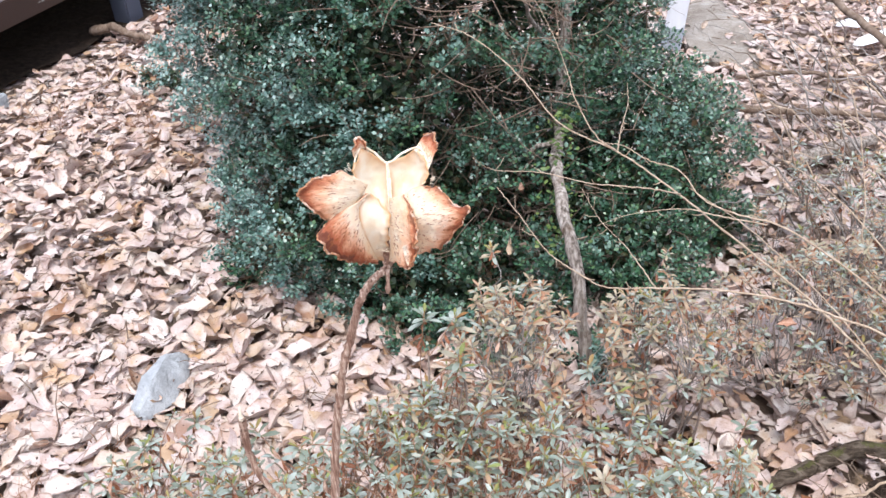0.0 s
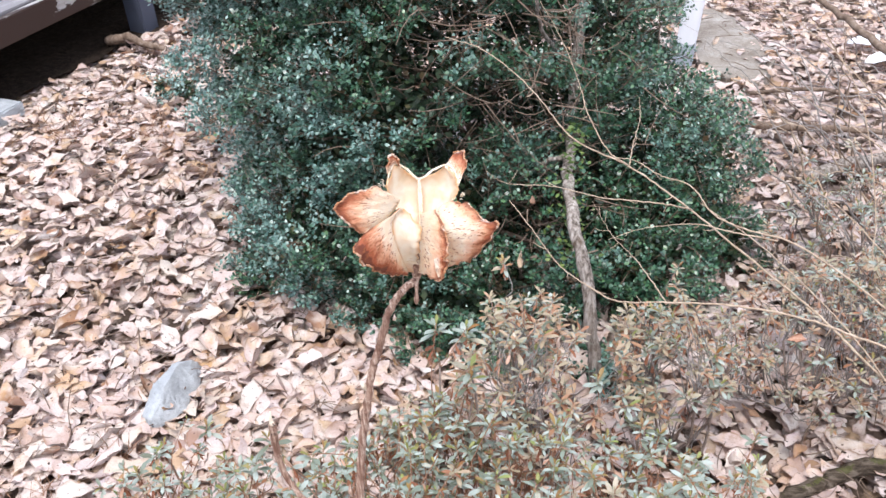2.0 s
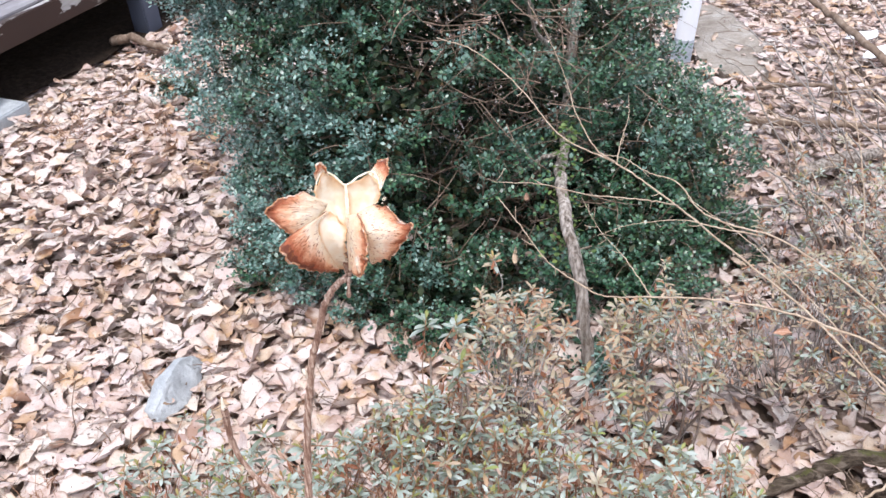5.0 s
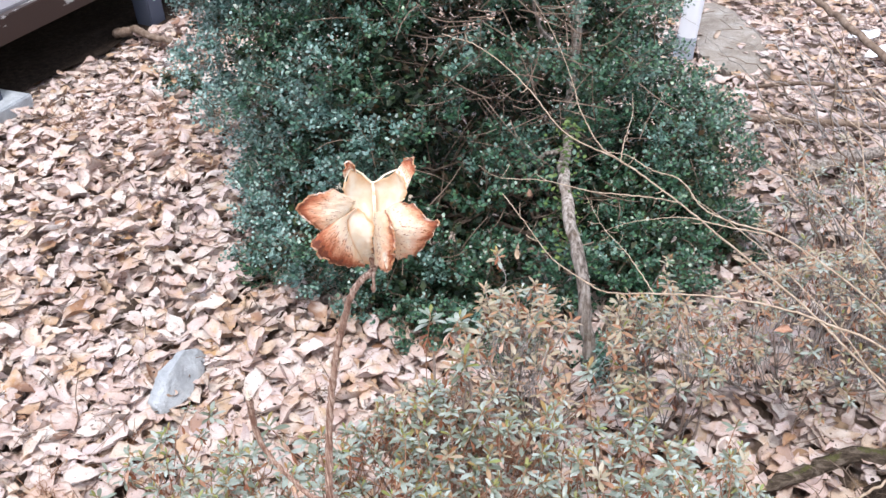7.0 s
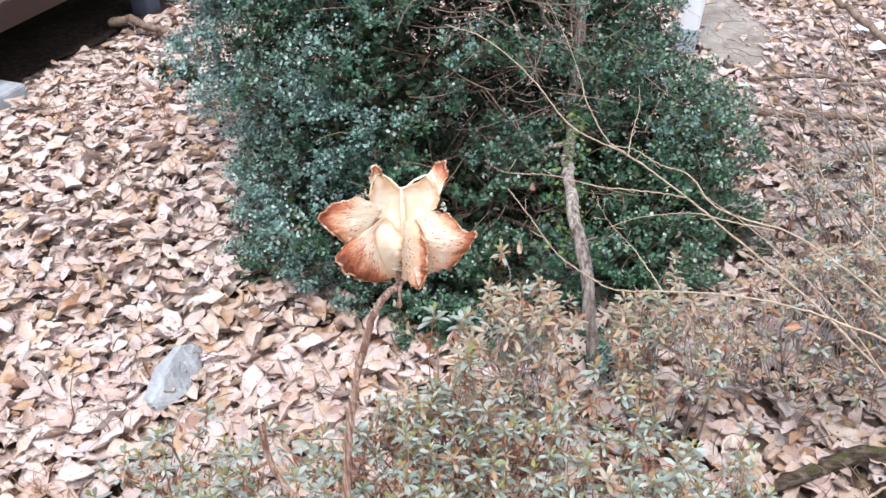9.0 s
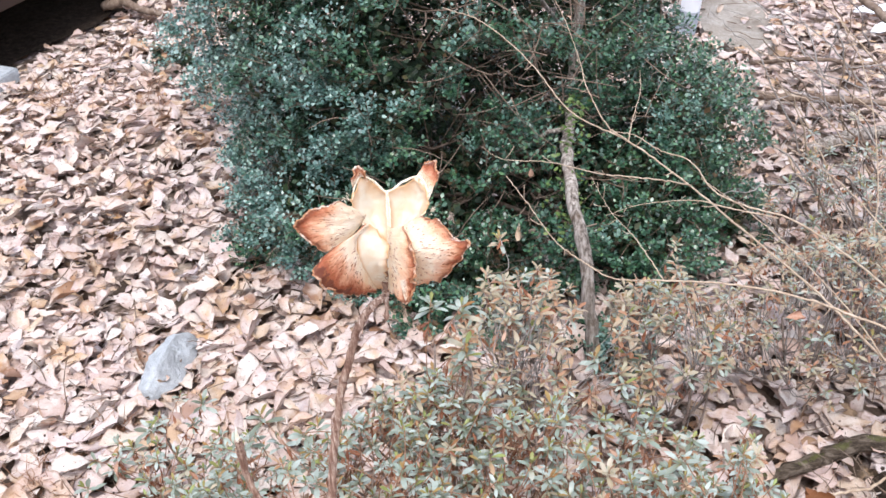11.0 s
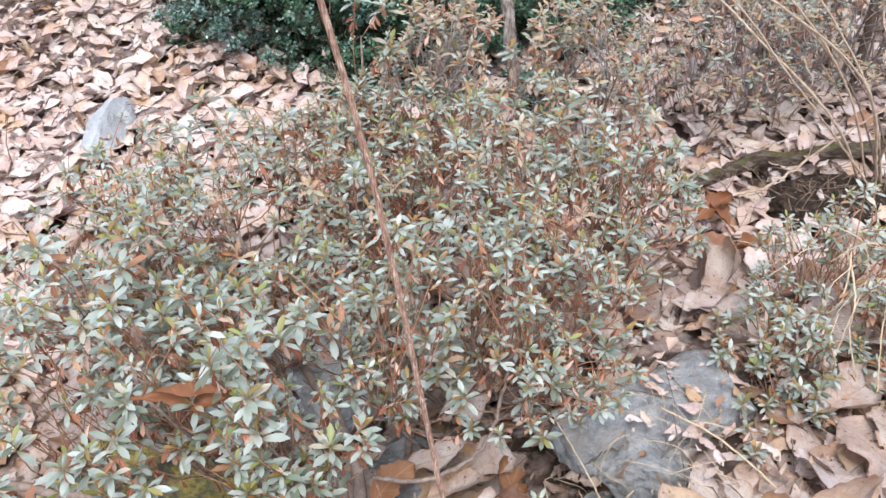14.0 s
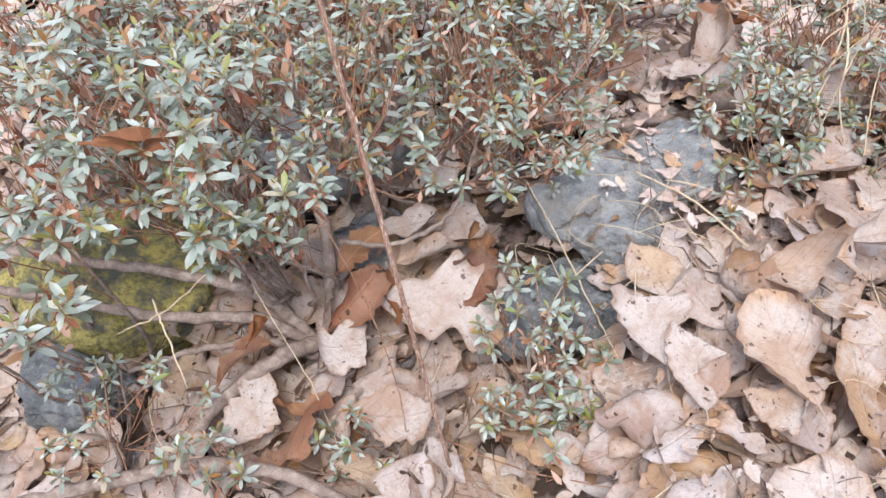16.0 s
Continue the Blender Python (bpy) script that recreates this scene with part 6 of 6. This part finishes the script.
litter("leaf_litter", 12500, (-2.3, -0.15, 0.95, 3.7), (0.034, 0.082), 100, 0.040, "thick bed of pale tan fallen oak leaves", lambda x, y: under_deck(x, y) or under_bush(x, y))
litter("leaf_litter", 7200, (-0.15, 1.5, 1.3, 3.7), (0.026, 0.062), 200, 0.035, "bed of tan and rust fallen leaves beside the slab", lambda x, y: on_slab(x, y) or under_bush(x, y))
litter("leaf_litter", 3700, (-0.9, 0.95, 0.62, 1.35), (0.034, 0.085), 300, 0.04, "bed of fallen leaves under the azaleas", lambda x, y: ((x - 0.66) / 0.13) ** 2 + ((y - 0.965) / 0.055) ** 2 < 1 and rnd.random() < 0.85)
litter("leaf_litter", 48, (0.25, 0.44, 0.40, 0.56), (0.008, 0.032), 500, 0.006, "small leaf scraps lying on the flat rock", tilt=0.12, level=0.147)
litter("leaf_crumbs", 2600, (-0.45, 0.75, -0.02, 0.80), (0.006, 0.024), 600, 0.055, "small broken scraps of rust and tan leaves", tilt=0.4, material=M_BED)
litter("leaf_litter", 3000, (-0.75, 0.95, -0.25, 0.65), (0.03, 0.10), 400, 0.03, "deep bed of broken fallen leaves under the azaleas", on_rock, material=M_BED)


def already_covered(x, y):
    return (-2.3 < x < 1.5 and 0.95 < y < 3.7) or (-0.9 < x < 0.95 and -0.25 < y < 1.3) or (x < -1.6 + 0.348 * (y - 2.46) and 1.3 < y < 4.4 and x > -3.5)


litter("leaf_litter", 9000, (-4.2, 3.4, -2.0, 6.0), (0.05, 0.10), 800, 0.04, "fallen oak leaves scattered over the ground farther off", already_covered)


def near_leaves():
    """The leaves that lie uppermost on the bank, each by itself."""
    shapes = []
    for k, (v, f, uv) in enumerate(leaf_variants(30, 26, 900, 9, 1.0)):
        me = mesh_of("fallen_leaf", v, f, uv)
        me.materials.append(M_LEAF)
        shapes.append(me)
    r = np.random.default_rng(55)
    for i in range(300):
        x, y = r.uniform(-0.42, 0.72), r.uniform(0.02, 0.78)
        if on_rock(x, y, 2.0) and r.random() < 0.95:
            continue
        s = r.uniform(0.06, 0.13) if x > 0 else r.uniform(0.05, 0.11)
        ob = new("fallen_leaf", shapes[i % len(shapes)])
        ob.parent = ground
        c = Vector((s * 0.5, 0, 0))
        turn = Euler((r.normal(0, 0.34) + (math.pi if r.random() < 0.4 else 0), r.normal(0, 0.30), r.uniform(0, 6.283)))
        ob.matrix_world = Matrix.LocRotScale(Vector((x, y, height(x, y) + r.uniform(0.024, 0.062))) - turn.to_matrix() @ c, turn, (s, s, s))


near_leaves()


PALE = [(0.0, (0.47, 0.40, 0.36)), (0.3, (0.52, 0.45, 0.41)), (0.6, (0.48, 0.38, 0.32)), (1.0, (0.56, 0.50, 0.46))]
FAWN = [(0.0, (0.40, 0.28, 0.205)), (0.4, (0.47, 0.345, 0.26)), (0.7, (0.37, 0.26, 0.20)), (1.0, (0.48, 0.37, 0.28))]
RUSTY = [(0.0, (0.17, 0.065, 0.035)), (0.5, (0.26, 0.11, 0.06)), (1.0, (0.33, 0.15, 0.08))]
M_PALELEAF, M_FAWNLEAF = dead_leaf("pale_fallen_leaf", True, PALE), dead_leaf("fawn_fallen_leaf", True, FAWN)
M_RUSTLEAF = dead_leaf("rust_fallen_leaf", True, RUSTY, 0.12)


def top_leaf(stalk, tip, lean, seed, material, curl=1.0):
    """A single broad leaf lying uppermost, from its stalk to its tip, leaning sideways by some degrees."""
    v, f, uv = oak_leaf(30, 11, seed, curl, True, 0.45)
    me = mesh_of("fallen_leaf", v, f, uv)
    me.materials.append(material)
    a, b = Vector(stalk), Vector(tip)
    x = (b - a).normalized()
    y = Vector((0, 0, 1)).cross(x).normalized()
    turn = Matrix((x, y, x.cross(y))).transposed().to_4x4() @ pose(0, 0, 0, lean, 0, 0)
    ob = new("fallen_leaf", me)
    ob.parent = ground
    ob.matrix_world = Matrix.Translation(a) @ turn @ Matrix.Scale((b - a).length, 4)


top_leaf((0.039, 0.326, 0.090), (0.188, 0.309, 0.095), 28, 5101, M_PALELEAF, 0.7)
top_leaf((0.053, 0.283, 0.088), (-0.031, 0.265, 0.092), -12, 5102, M_PALELEAF, 0.9)
top_leaf((0.014, 0.195, 0.085), (0.114, 0.195, 0.088), 8, 5103, M_FAWNLEAF, 0.7)
top_leaf((0.325, 0.198, 0.170), (0.326, 0.312, 0.180), -6, 5104, M_PALELEAF, 0.6)
top_leaf((0.353, 0.152, 0.172), (0.350, 0.262, 0.176), 10, 5105, M_PALELEAF, 0.8)
top_leaf((0.447, 0.152, 0.182), (0.412, 0.268, 0.188), -4, 5106, M_FAWNLEAF, 0.5)
top_leaf((0.413, 0.284, 0.200), (0.527, 0.290, 0.215), 30, 5107, M_FAWNLEAF, 1.7)
top_leaf((0.499, 0.312, 0.212), (0.575, 0.335, 0.215), 12, 5108, M_PALELEAF, 0.8)
top_leaf((0.318, 0.214, 0.130), (0.250, 0.180, 0.105), 6, 5109, M_PALELEAF, 0.7)
top_leaf((0.052, 0.380, 0.088), (0.134, 0.420, 0.098), -20, 5110, M_FAWNLEAF, 1.2)
top_leaf((0.231, 0.139, 0.100), (0.333, 0.157, 0.125), 5, 5111, M_FAWNLEAF, 0.8)
top_leaf((0.388, 0.173, 0.172), (0.451, 0.139, 0.178), 12, 5112, M_FAWNLEAF, 1.2)
top_leaf((-0.109, 0.162, 0.072), (-0.070, 0.250, 0.080), 10, 5113, M_PALELEAF, 0.7)
top_leaf((0.062, 0.466, 0.120), (0.127, 0.510, 0.135), 18, 5114, M_PALELEAF, 0.9)
top_leaf((0.020, 0.410, 0.095), (0.105, 0.435, 0.105), 10, 5115, M_PALELEAF, 0.8)
top_leaf((-0.060, 0.420, 0.090), (0.015, 0.455, 0.100), -12, 5116, M_FAWNLEAF, 1.0)
top_leaf((0.090, 0.400, 0.100), (0.165, 0.455, 0.115), 22, 5117, M_PALELEAF, 0.9)
top_leaf((-0.010, 0.300, 0.085), (0.052, 0.370, 0.115), 42, 5120, M_RUSTLEAF, 1.8)
top_leaf((-0.127, 0.232, 0.080), (-0.072, 0.275, 0.105), -35, 5121, M_RUSTLEAF, 1.7)
top_leaf((-0.015, 0.226, 0.085), (-0.050, 0.125, 0.082), 48, 5122, M_RUSTLEAF, 1.6)
top_leaf((0.172, 0.292, 0.110), (0.140, 0.382, 0.118), -40, 5123, M_RUSTLEAF, 1.6)
top_leaf((0.150, 0.512, 0.150), (0.228, 0.562, 0.165), 30, 5124, M_RUSTLEAF, 1.3)
top_leaf((0.405, 0.775, 0.105), (0.475, 0.750, 0.115), 15, 5125, M_RUSTLEAF, 1.3)


def bush_leaves():
    """Fallen leaves held by the bush's lower twigs."""
    shapes = leaf_variants(10, 9, 700)
    r = np.random.default_rng(31)
    n = 90
    pos = np.stack([r.normal(0.02, 0.16, n), r.normal(1.50, 0.07, n), np.abs(r.normal(0.0, 0.10, n)) + 0.02], 1)
    pos[:2] = (0.058, 1.42, 0.20), (0.09, 1.43, 0.185)
    size = r.uniform(0.015, 0.034, n)
    size[:2] = 0.035, 0.05
    m = euler_mats(pos, r.normal(0.4, 0.6, n), r.normal(0, 0.6, n), r.uniform(0, 6.28, n), size)
    v, f, uv = gather([scatter(s, m[k::10]) for k, s in enumerate(shapes)])
    me = mesh_of("caught_leaves", v, f, uv)
    me.materials.append(M_LITTER)
    tagged(new("caught_leaves", me), "brown fallen leaves caught in the bush's lower twigs", "leaf litter", kind="stuff")


bush_leaves()
